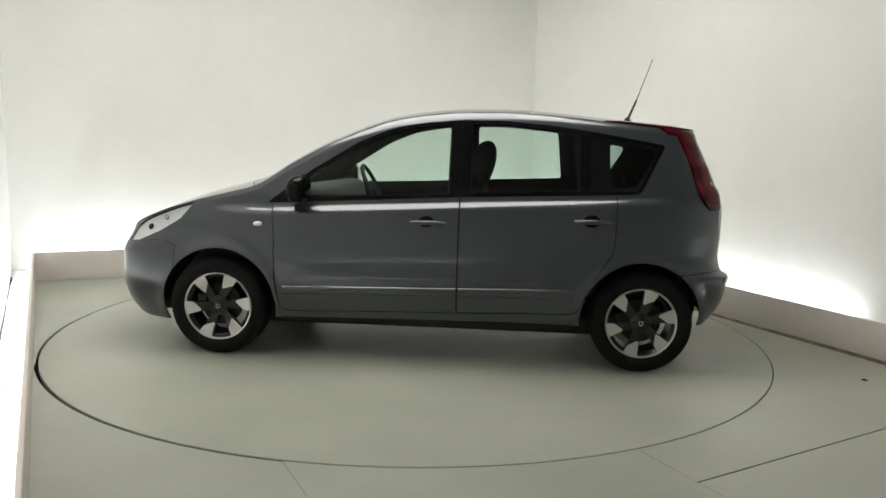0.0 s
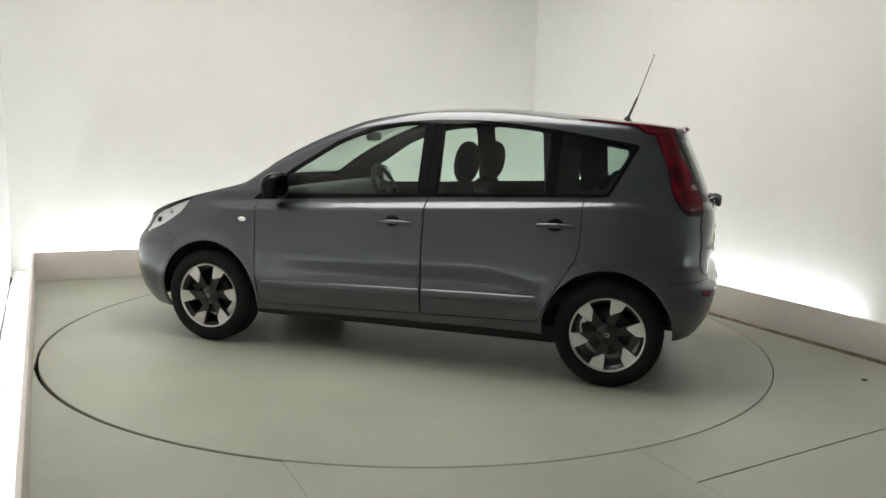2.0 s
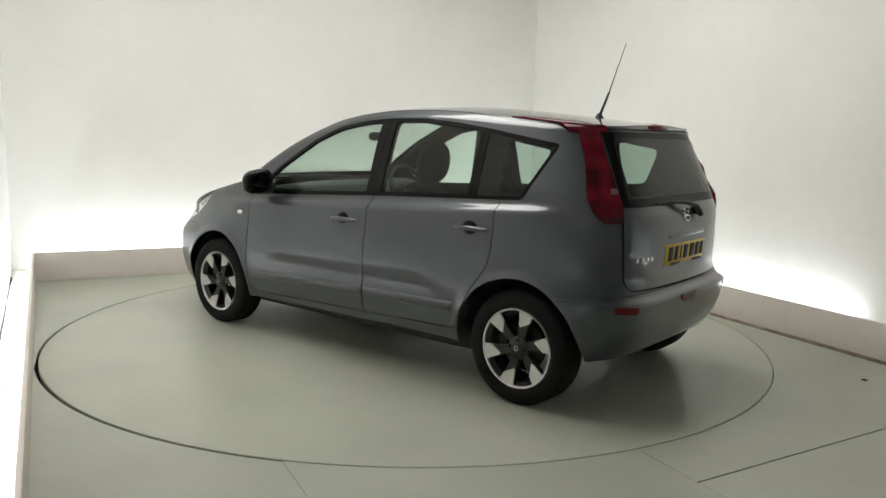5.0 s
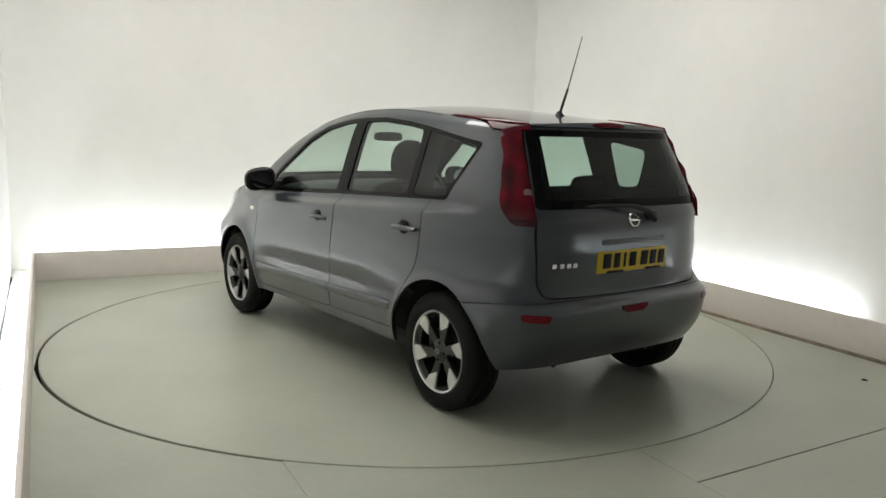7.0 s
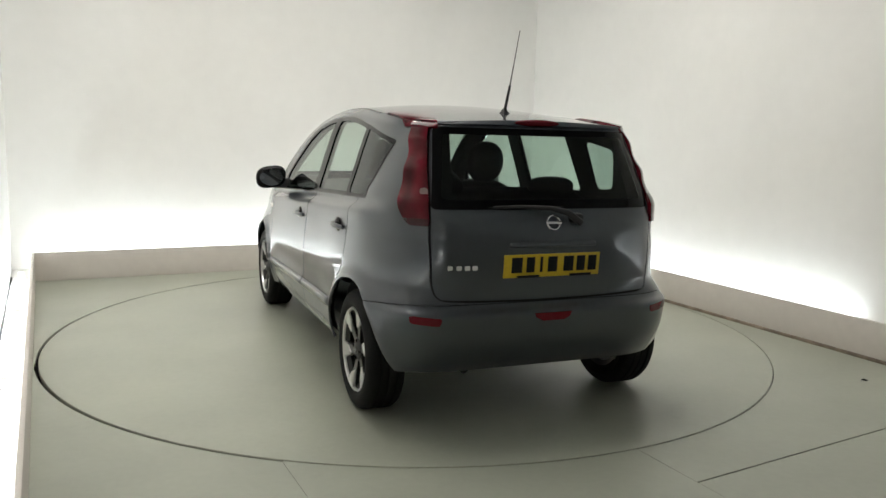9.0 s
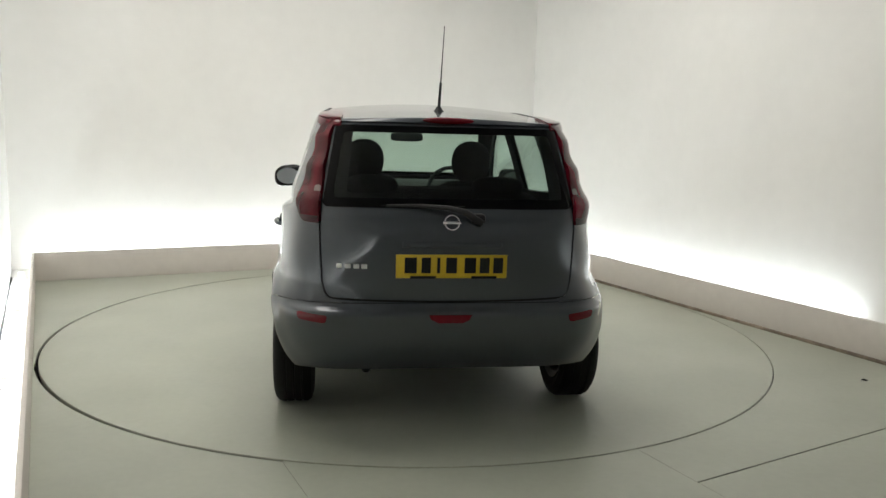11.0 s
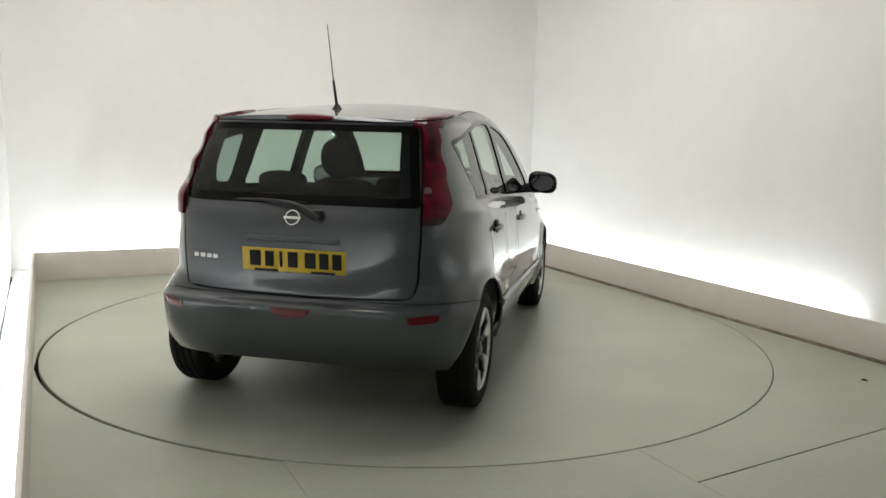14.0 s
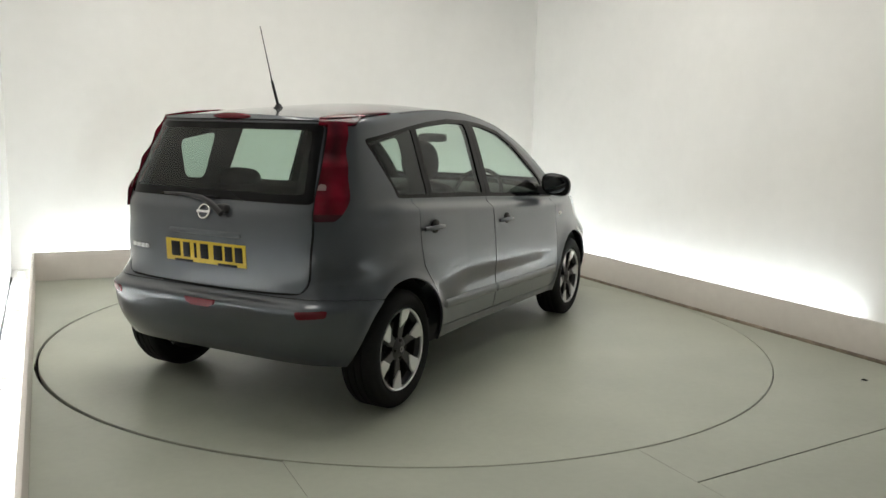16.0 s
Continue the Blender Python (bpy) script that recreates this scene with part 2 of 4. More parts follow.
room_box("wall_north", -WIDE - LEFT - 0.15, RIGHT + 0.15, -BACK - 0.15, -BACK, -0.1, HALL, WALL, label="matt white studio wall lit from below by a hidden strip")
room_box("wall_east", RIGHT, RIGHT + 0.15, -BACK, DEPTH, -0.1, HALL, WALL, label="matt white studio side wall lit from below")
room_box("wall_west", -WIDE - LEFT - 0.15, -WIDE - LEFT, -BACK, DEPTH, 0.0, HALL, WALL, label="brightly lit white studio side wall")
room_box("wall_south", -WIDE - LEFT - 0.15, RIGHT + 0.15, DEPTH, DEPTH + 0.15, -0.1, HALL, GREY_WALL, label="plain light grey wall behind the camera")
room_box("ceiling", -WIDE - LEFT - 0.15, RIGHT + 0.15, -BACK - 0.15, DEPTH + 0.15, HALL, HALL + 0.12, CEIL, label="plain painted studio ceiling")
room_box("sub_floor", -WIDE - LEFT - 0.15, RIGHT + 0.15, -BACK - 0.15, DEPTH + 0.15, -0.2, -0.1, GAP, label="dark sub floor under the turntable")
room_box("trough_floor", -WIDE - LEFT, RIGHT, -BACK, -0.022, -0.1, -0.004, WALL, label="white light trough floor behind the back skirt")
tagged(bpy.data.objects["trough_floor"], kind="structure")
room_box("trough_floor", 0.022, RIGHT, -0.022, DEPTH, -0.1, -0.004, WALL, label="white light trough floor behind the side skirt")
room_box("trough_floor", -WIDE - LEFT + 0.014, -WIDE - 0.022, -0.022, DEPTH, -0.1, 0.0, WALL, label="white light trough floor beside the left skirt")
room_box("baseboard", -WIDE - 0.022, 0.022, -0.022, 0, -0.1, SKIRT_H, SKIRT, 0.003, "cream painted skirt board hiding the light strip")
room_box("baseboard", 0, 0.022, 0, DEPTH, -0.1, SKIRT_H, SKIRT, 0.003, "cream painted skirt board along the side wall")
room_box("baseboard", -WIDE - 0.022, -WIDE, 0, DEPTH, -0.1, SKIRT_H, SKIRT, 0.003, "cream painted skirt board along the bright wall")


def light_tube(p0, p1, q0, q1, label, glow=None):
    """A fluorescent batten: white tray and a glowing tube."""
    a, b = at(p0, q0, 0.06), at(p1, q1, 0.06)
    d = (b - a)
    ob = new("light_batten", None)
    ob.location = (a + b) / 2 - Vector((0, 0, 0.06))
    ob.rotation_euler = (0, 0, math.atan2(d.y, d.x))
    tagged(ob, label, "light", "hidden light battens")
    L = d.length
    boxed("tray", (L, 0.07, 0.035), Matrix.Translation((0, 0, 0.0175)), WALL, ob, "white metal tray", 0.004)
    part("tube", tube(bmesh.new(), [(-L / 2 + 0.03, 0, 0.075), (L / 2 - 0.03, 0, 0.075)], 0.019, 12), glow or TUBE, ob, "glowing cool white tube")
    for s in (-1, 1):
        boxed("end_cap", (0.03, 0.05, 0.08), Matrix.Translation((s * (L / 2 - 0.015), 0, 0.06)), WALL, ob, "", 0.004)


for i in range(3):
    light_tube(-WIDE + 1.66 * i, -WIDE + 1.66 * i + 1.6, -0.59, -0.59, "cool white fluorescent batten lying behind the back skirt")
for i in (0, 1, 2, 4, 5):
    light_tube(0.59, 0.59, -0.5 + 1.52 * i, -0.5 + 1.52 * i + 1.47, "cool white fluorescent batten lying behind the side skirt", TUBE_WEAK)
for i in range(5):
    light_tube(-WIDE - 0.11, -WIDE - 0.11, 0.05 + 1.66 * i, 0.05 + 1.66 * i + 1.6, "cool white fluorescent batten beside the bright wall", TUBE_STRONG)

# overhead softbox
CENTRE_P, CENTRE_Q = -2.483, 2.765
soft = new("ceiling_light", None)
soft.matrix_basis = ROOM @ Matrix.Translation((CENTRE_P - 0.35, -CENTRE_Q, HALL))
tagged(soft, "large warm white softbox hung under the studio ceiling", "light")
boxed("frame", (3.6, 2.6, 0.12), Matrix.Translation((0, 0, -0.061)), WALL, soft, "white metal frame", 0.01)
boxed("diffuser", (3.5, 2.5, 0.03), Matrix.Translation((0, 0, -0.14)), PANEL_LIGHT, soft, "glowing warm diffuser", 0.005)

# floor boards with real joints, and the turntable let into them
RING = 2.426


def flat_grid(p0, p1, q0, q1, step=0.05):
    nx, ny = int((p1 - p0) / step) + 1, int((q1 - q0) / step) + 1
    gx, gy = np.meshgrid(np.linspace(p0, p1, nx), np.linspace(q0, q1, ny), indexing="ij")
    w = np.array([[*(ORIGIN + E1 * a + E2 * b)] for a, b in zip(gx.ravel(), gy.ravel())])
    w[:, 2] = 0
    i = np.arange(nx * ny).reshape(nx, ny)
    a, b, c, d = i[:-1, :-1].ravel(), i[1:, :-1].ravel(), i[1:, 1:].ravel(), i[:-1, 1:].ravel()
    f = np.concatenate([np.stack([a, c, b], 1), np.stack([a, d, c], 1)])
    return Skin(w, np.tile((0, 0, 1.0), (len(w), 1)), f)


floor = tagged(new("floor", None), "grey-cream painted floor boards round a turntable", "", "", "structure")


def room_pq(x, y):
    d = Vector((x, y, 0)) - ORIGIN
    return d.dot(E1), d.dot(E2)


pa, qa = room_pq(-0.47, -2.54)
pb, qb = room_pq(1.197, -2.544)
for p0, p1, q0, q1, ring_gap in ((-WIDE, -0.03, 0.01, CENTRE_Q, 0.0045), (-WIDE, pa, CENTRE_Q, DEPTH, 0.0115), (pa, pb, CENTRE_Q, DEPTH, 0.003), (pb, -0.03, CENTRE_Q, qb + 0.02, 0.0055),
                                 (pb, -0.03, qb - 0.3, DEPTH, 0.0055)):
    g = flat_grid(p0 + 0.001, p1 - 0.001, q0 + 0.0005, q1 - 0.0005)
    if p0 == pb:
        w = g.v - np.array(ORIGIN)
        off = w @ np.array(E2) - (qb - 0.075 * (w @ np.array(E1) - pb))
        g = g.cut(off + 0.005 if q1 < DEPTH else 0.005 - off)
    g = g.cut(RING + ring_gap - np.hypot(g.v[:, 0] + 0.0055, g.v[:, 1] + 0.003))
    link("floor_board", g.mesh("floor_board", 0.02), FLOOR, floor)
room_box("trim", -0.029, -0.001, 0.0, DEPTH, -0.02, 0.020, TRIM, 0.010, "dark brown sealing strip between floor and skirt board")
# The west strip is near-black to paint in the shaded gap at the wall's foot
room_box("trim", -WIDE - LEFT + 0.0005, -WIDE - LEFT + 0.016, -0.22, DEPTH, -0.05, 0.012, GAP, 0.002, "dark strip standing in for the shaded gap at the foot of the bright wall")
disc = tagged(new("turntable", None), "flush round turntable painted grey-cream", "turntable")
bm = bmesh.new()
lathe(bm, [(0.001, 0), (0.6, 0), (1.2, 0), (1.8, 0), (RING - 0.008, 0), (RING - 0.005, -0.003), (RING - 0.005, -0.03)], 192, Matrix.Rotation(radians(90), 4, "X"))
bmesh.ops.recalc_face_normals(bm, faces=bm.faces)
part("disc_top", bm, DISC, disc, "smooth painted round platform")
part("drum", lathe(bmesh.new(), [(0.001, -0.031), (RING - 0.06, -0.031), (RING - 0.06, -0.1), (0.001, -0.1)], 96, Matrix.Rotation(radians(90), 4, "X")), GAP, disc, "dark steel drum under the platform")

# a bolt head left in the floor boards
bolt = tagged(new("floor_bolt", None), "small dark bolt head standing in the floor", "bolt")
bolt.location = (2.725, -1.09, 0)
part("bolt_head", lathe(bmesh.new(), [(0.0005, 0.008), (0.009, 0.007), (0.012, 0.003), (0.012, -0.004)], 16, Matrix.Rotation(radians(90), 4, "X")), BRAKE, bolt)
part("washer", lathe(bmesh.new(), [(0.011, 0.002), (0.018, 0.002), (0.019, -0.003)], 20, Matrix.Rotation(radians(90), 4, "X")), BRAKE, bolt)


# ---- the car: x forward, y to its left, z up, origin on the ground between the axles ----
AXLE, HUB_Z, HUB_Y, TYRE_R = 1.3, 0.305, 0.82, 0.305
front_x = smooth_curve([(0.15, 1.89), (0.22, 1.962), (0.33, 2.02), (0.5, 2.045), (0.62, 2.037), (0.72, 2.01), (0.8, 2.0), (1.6, 2.0)])
rear_x = smooth_curve([(0.2, 1.70), (0.27, 1.75), (0.34, 1.805), (0.42, 1.845), (0.52, 1.869), (0.572, 1.876), (0.588, 1.868), (0.598, 1.845), (0.612, 1.829), (0.63, 1.824), (0.72, 1.832), (0.85, 1.840), (0.94, 1.842),
                       (1.0, 1.832), (1.06, 1.80), (1.15, 1.765), (1.3, 1.70), (1.42, 1.648), (1.45, 1.640), (1.475, 1.632), (1.6, 1.63)])
half_w = smooth_curve([(0.15, 0.745), (0.22, 0.783), (0.30, 0.814), (0.38, 0.834), (0.48, 0.845), (0.60, 0.842), (0.74, 0.832), (0.85, 0.820), (0.935, 0.811), (0.960, 0.8065), (0.970, 0.799), (0.980, 0.786), (0.990, 0.772), (1.000, 0.760), (1.012, 0.7545), (1.026, 0.7535),
                       (1.05, 0.752), (1.15, 0.722), (1.32, 0.668), (1.42, 0.632), (1.47, 0.606), (1.52, 0.575), (1.6, 0.53)])
half_soft = smooth_curve([(0.15, 0.745), (0.22, 0.783), (0.30, 0.814), (0.38, 0.834), (0.48, 0.845), (0.60, 0.842), (0.74, 0.832), (0.85, 0.814), (0.95, 0.786), (1.05, 0.753),
                          (1.15, 0.722), (1.32, 0.668), (1.42, 0.632), (1.47, 0.606), (1.52, 0.575), (1.6, 0.53)])
top_z = smooth_curve([(2.01, 0.70), (1.90, 0.775), (1.76, 0.842), (1.5, 0.934), (1.28, 0.992), (1.10, 1.042), (0.89, 1.172), (0.674, 1.296), (0.459, 1.394), (0.246, 1.470), (0.016, 1.510), (-0.212, 1.530),
                      (-0.457, 1.534), (-0.63, 1.528), (-0.875, 1.510), (-1.15, 1.486), (-1.53, 1.452), (-1.66, 1.440)])
crown = smooth_curve([(2.03, 0.03), (1.6, 0.05), (1.2, 0.06), (1.0, 0.08), (0.6, 0.058), (0.2, 0.047), (-0.3, 0.042), (-1.2, 0.043), (-1.66, 0.035)])
bottom_z = smooth_curve([(2.2, 0.20), (1.7, 0.19), (1.6, 0.2), (0.95, 0.25), (-0.95, 0.275), (-1.6, 0.27), (-1.9, 0.29)])


def belt(x):
    return np.interp(x, [-1.3, 1.0], [1.075, 0.951])


def side_y(x, z):
    full = 1 + 0.022 * np.clip((-x - 0.6) / 0.9, 0, 1)
    zz = z - (belt(x) - 1.02) * np.clip((z - 0.45) / 0.3, 0, 1)
    t = np.clip(np.maximum((-1.28 - x) / 0.3, (x - 1.08) / 0.3), 0, 1)
    t = t * t * (3 - 2 * t)
    return (half_w(zz) * (1 - t) + half_soft(zz) * t) * full


def build_shell():
    th = np.linspace(0, math.pi, 4001)
    NC, NR, NY = 340, 176, 40
    ease = lambda t: np.clip(t, 0, 1) ** 2 * (3 - 2 * np.clip(t, 0, 1))

    def plan(front, rear):
        n = np.where(np.cos(th) > 0, front, rear)
        px = np.sign(np.cos(th)) * np.abs(np.cos(th)) ** (2 / n)
        py = np.abs(np.sin(th)) ** (2 / n)
        run = np.hypot(np.diff(np.where(px > 0, px * 2.05, px * 1.8)), np.diff(py * 0.83))
        k = np.arange(4000) < 2000
        arc = np.concatenate([[0], np.cumsum(np.where(k, run * 2.6 / run[k].sum(), run * 2.4 / run[~k].sum()))])
        at_ = np.linspace(0, arc[-1], NC)
        px, py = np.interp(at_, arc, px), np.interp(at_, arc, py)
        py[0] = py[-1] = 0.0
        return px, py
    full, waist = plan(6.4, 6.6), plan(4.6, 5.0)

    def outline(z):
        """Square corners at the bumpers, rounder ones at the waist, square again at the rear roof."""
        k = np.where(waist[0] > 0, 1 - ease((z - 0.6) / 0.2), 1 - ease((z - 0.600) / 0.11) + ease((z - 0.91) / 0.2))
        return tuple(w + (f - w) * k for f, w in zip(full, waist))
    # top edge
    zt = np.full(NC, 1.2)
    for _ in range(12):
        cx, cy = outline(zt)
        xt = np.where(cx > 0, cx * front_x(zt), cx * rear_x(zt))
        wt = side_y(xt, top_z(xt))
        yt = cy * wt
        zt = top_z(xt) + crown(xt) * (1 - np.minimum(1, yt / wt) ** 2)
    rows = []
    zb = bottom_z(full[0] * 1.95)
    for v in np.linspace(0, 1, NR):
        z = zb + (zt - zb) * v
        cx, cy = outline(z)
        x = np.where(cx > 0, cx * front_x(z), cx * rear_x(z))
        y = cy * side_y(x, z)
        # shallow hollow along the lower doors
        y = y - 0.010 * np.exp(-((z - 0.535 + 0.02 * x) / 0.06) ** 2) * ease((0.86 - np.abs(x - 0.03)) / 0.3)
        # flared lips round the wheel openings
        for ax in (AXLE, -AXLE):
            r = np.hypot(x - ax, z - HUB_Z)
            y = y + 0.019 * np.exp(-((r - 0.365) / 0.042) ** 2) * (cy > 0.7)
        rows.append(np.stack([x, y, z], 1))
    g = np.array(rows)  # NR, NC, 3

    def grid(g):
        a, b = g.shape[:2]
        du, dv = np.gradient(g, axis=0), np.gradient(g, axis=1)
        nrm = np.cross(du, dv)
        ln = np.linalg.norm(nrm, axis=2, keepdims=True)
        nrm = nrm / np.maximum(ln, 1e-9)
        i = np.arange(a * b).reshape(a, b)
        p, q, r, t = i[:-1, :-1].ravel(), i[:-1, 1:].ravel(), i[1:, 1:].ravel(), i[1:, :-1].ravel()
        f = np.concatenate([np.stack([p, q, r], 1), np.stack([p, r, t], 1)])
        return g.reshape(-1, 3), nrm.reshape(-1, 3), f
    v, nn, f = grid(g)
    mid = np.array((0.1, 0, 0.7))
    flip = np.sign(((v - mid) * nn).sum())
    nn = nn.reshape(NR, NC, 3)
    for _ in range(2):
        for axis in (0, 1):
            p = np.concatenate([nn.take([0], axis), nn, nn.take([-1], axis)], axis)
            n = nn.shape[axis]
            nn = p.take(range(0, n), axis) + 2 * p.take(range(1, n + 1), axis) + p.take(range(2, n + 2), axis)
            nn /= np.maximum(np.linalg.norm(nn, axis=2, keepdims=True), 1e-9)
    nn = nn.reshape(-1, 3)
    side = Skin(v, nn * flip, f[:, ::-1] if flip > 0 else f)
    k = np.linspace(1, 0, NY)
    y = yt[None, :] * k[:, None]
    x = np.repeat(xt[None, :], NY, 0)
    z = top_z(x) + crown(x) * (1 - np.minimum(1, y / np.maximum(wt[None, :], 1e-6)) ** 2)
    h = 1e-4
    zx = (top_z(x + h) + crown(x + h) * (1 - (y / wt) ** 2) - top_z(x - h) - crown(x - h) * (1 - (y / wt) ** 2)) / (2 * h)
    zy = -2 * crown(x) * y / wt ** 2
    nt = np.stack([-zx, -zy, np.ones_like(zx)], 2)
    nt /= np.linalg.norm(nt, axis=2, keepdims=True)
    v, _, f = grid(np.stack([x, y, z], 2))
    tri = v[f]
    up = np.cross(tri[:, 1] - tri[:, 0], tri[:, 2] - tri[:, 0])[:, 2].sum()
    top = Skin(v, nt.reshape(-1, 3), f if up > 0 else f[:, ::-1])
    # fix winding of the side by its own normals
    tri = side.v[side.f]
    fn = np.cross(tri[:, 1] - tri[:, 0], tri[:, 2] - tri[:, 0])
    if (fn * side.n[side.f[:, 0]]).sum() < 0:
        side = Skin(side.v, side.n, side.f[:, ::-1])
    # let the normals flow over the edge between side and top
    sn, tn = side.n.reshape(NR, NC, 3), top.n.reshape(NY, NC, 3)
    mean = sn[-1] + tn[0]
    mean /= np.maximum(np.linalg.norm(mean, axis=1, keepdims=True), 1e-9)
    for i in range(7):
        w = ease(1 - i / 7)
        sn[-1 - i] = sn[-1 - i] * (1 - w) + mean * w
    reach = ease(1 - (1 - k)[:, None] * wt[None, :] / 0.07)[:, :, None]
    tn[:] = tn * (1 - reach) + mean[None] * reach
    for q in (sn, tn):
        q /= np.maximum(np.linalg.norm(q, axis=2, keepdims=True), 1e-9)
    side.n, top.n = sn.reshape(-1, 3), tn.reshape(-1, 3)
    side.n[side.v[:, 1] < 1e-6, 1] = 0
    return side, top


def xz(fn):
    return lambda v: fn(v[:, [0, 2]])


def in_poly(pts, r=0.0, axes=(0, 2), extra=None):
    pp = rounded(pts, r) if r else pts

    def fn(v):
        d = poly_distance(v[:, list(axes)], pp)
        return np.maximum(d, extra(v)) if extra else d
    return fn


DLO = rounded([(1.005, 0.953), (0.73, 1.165), (0.443, 1.345), (0.234, 1.432), (0.025, 1.470), (-0.182, 1.487), (-0.458, 1.490), (-0.732, 1.468), (-0.972, 1.438), (-1.415, 1.366), (-1.262, 1.073), (-0.167, 1.023)], 0.03)
LAMP_FRONT = smooth_curve([(0.97, 1.70), (0.985, 1.69), (1.01, 1.664), (1.06, 1.628), (1.12, 1.600), (1.20, 1.577), (1.30, 1.545), (1.38, 1.505), (1.43, 1.485), (1.47, 1.475), (1.55, 1.46)])
LAMP_INNER = smooth_curve([(0.97, 0.602), (1.06, 0.597), (1.2, 0.583), (1.35, 0.558), (1.55, 0.512)])


def is_lamp(v):
    x, y, z = v.T
    side = np.maximum.reduce([x + LAMP_FRONT(z), LAMP_INNER(z) - y, 0.985 - z])
    finger = poly_distance(v[:, [0, 1]], [(-1.02, 0.575), (-1.35, 0.495), (-1.55, 0.50), (-1.75, 0.53), (-1.75, 0.66), (-1.60, 0.66), (-1.53, 0.618), (-1.3, 0.604), (-1.1, 0.592)])
    return np.minimum(side, np.maximum(finger, 1.43 - z))


def is_tailgate(v):
    x, y, z = v.T
    edge = np.interp(z, [0.61, 0.632, 0.648, 0.67, 0.72, 0.95], [0.30, 0.52, 0.562, 0.580, 0.592, 0.602])
    edge = np.where(z > 0.97, LAMP_INNER(z), edge)
    return np.maximum.reduce([y - edge, 0.628 + 0.012 * (y / 0.5) ** 2 - z, z - 1.448, x + 1.4])


def is_rear_glass(v):
    x, y, z = v.T
    d = poly_distance(np.stack([y, z], 1), rounded([(-0.8, 1.062), (0.578, 1.062), (0.592, 1.075), (0.530, 1.437), (-0.8, 1.437)], 0.02))
    return np.maximum(d, x + 1.4)


def is_rear_bumper(v):
    x, y, z = v.T
    top = np.interp(x, [-1.74, -1.46], [0.622, 0.60])
    return np.maximum(z - top, x + 1.46)


def is_front_bumper(v):
    x, y, z = v.T
    return np.maximum(z - np.interp(x, [1.55, 1.65, 1.85, 2.2], [0.66, 0.70, 0.69, 0.66]), 1.58 - x)


HEADLAMP = rounded([(1.97, 0.675), (1.93, 0.755), (1.80, 0.83), (1.62, 0.905), (1.46, 0.96), (1.56, 0.84), (1.70, 0.755), (1.85, 0.69)], 0.02)


def is_headlamp(v):
    return np.maximum(poly_distance(v[:, [0, 2]], HEADLAMP), 0.40 - v[:, 1])


FRONT_DOOR = rounded([(0.965, 0.956), (0.945, 0.75), (0.938, 0.52), (0.905, 0.315), (0.86, 0.295), (-0.184, 0.325), (-0.186, 1.06), (0.5, 1.06)], 0.02)
REAR_DOOR = rounded([(-0.19, 1.06), (-0.188, 0.325), (-0.86, 0.345), (-0.91, 0.36), (-0.95, 0.46), (-1.03, 0.60), (-1.105, 0.72), (-1.122, 0.82), (-1.125, 1.12), (-0.6, 1.12)], 0.02)
GAP_W = 0.0028

car = tagged(new("car", None), "dark grey metallic five-door hatchback parked on the turntable", "car")


def panel(name, skin, material, parent, label="", depth=0.012):
    return link(name, skin.mesh(name, depth), material, parent, label)


side, top = build_shell()
shell = side.plus(top)

# openings
for ax in (AXLE - 0.008, -AXLE + 0.01):
    side = side.cut(0.363 - np.hypot(side.v[:, 0] - ax, side.v[:, 2] - 0.312))
dlo, side = side.take(in_poly(DLO))
lamp, side = side.take(is_lamp, 0.0015)
lamp_top, top = top.take(is_lamp, 0.0015)
gate, side = side.take(is_tailgate, 0.0045)
rear_glass, gate = gate.take(is_rear_glass, 0.001)
rear_bumper, side = side.take(is_rear_bumper, 0.0018)
headlamp, side = side.take(is_headlamp, 0.002)
front_bumper, side = side.take(is_front_bumper, 0.0018)
front_door, side = side.take(in_poly(FRONT_DOOR), GAP_W)
rear_door, side = side.take(in_poly(REAR_DOOR), GAP_W)
fender, side = side.take(lambda v: np.maximum(0.94 - v[:, 0], v[:, 2] - np.interp(v[:, 0], [0.9, 1.1, 2.2], [0.96, 1.1, 1.1])), 0.0)
spoiler, side = side.take(lambda v: np.maximum(v[:, 0] + 1.5, 1.40 - v[:, 2]), 0.001)
sill, side = side.take(lambda v: v[:, 2] - np.interp(v[:, 0], [-0.9, -0.2, 0.9], [0.352, 0.322, 0.30]), 0.0)

# roof, windscreen, bonnet
cowl = lambda v: 1.215 - 0.16 * (v[:, 1] / 0.75) ** 2
bonnet, top = top.take(lambda v: cowl(v) + 0.02 - v[:, 0], 0.003)
screen, top = top.take(lambda v: np.maximum.reduce([v[:, 0] - cowl(v), 0.27 - 0.03 * (v[:, 1] / 0.6) ** 2 - v[:, 0], v[:, 1] - (side_y(v[:, 0], top_z(v[:, 0])) - 0.055)]), 0.001)
_, top = top.take(lambda v: np.maximum.reduce([np.abs(v[:, 1] - (side_y(v[:, 0], top_z(v[:, 0])) - 0.022)) - 0.006, v[:, 0] - 0.9, -0.98 - v[:, 0]]))
rail, top = top.take(lambda v: np.maximum(side_y(v[:, 0], top_z(v[:, 0])) - 0.02 - v[:, 1], v[:, 0] - 1.2))
screen_clear, screen_band = screen.take(lambda v: np.maximum.reduce([v[:, 0] - cowl(v) + 0.05, 0.30 - v[:, 0], v[:, 1] - (side_y(v[:, 0], top_z(v[:, 0])) - 0.085)]))

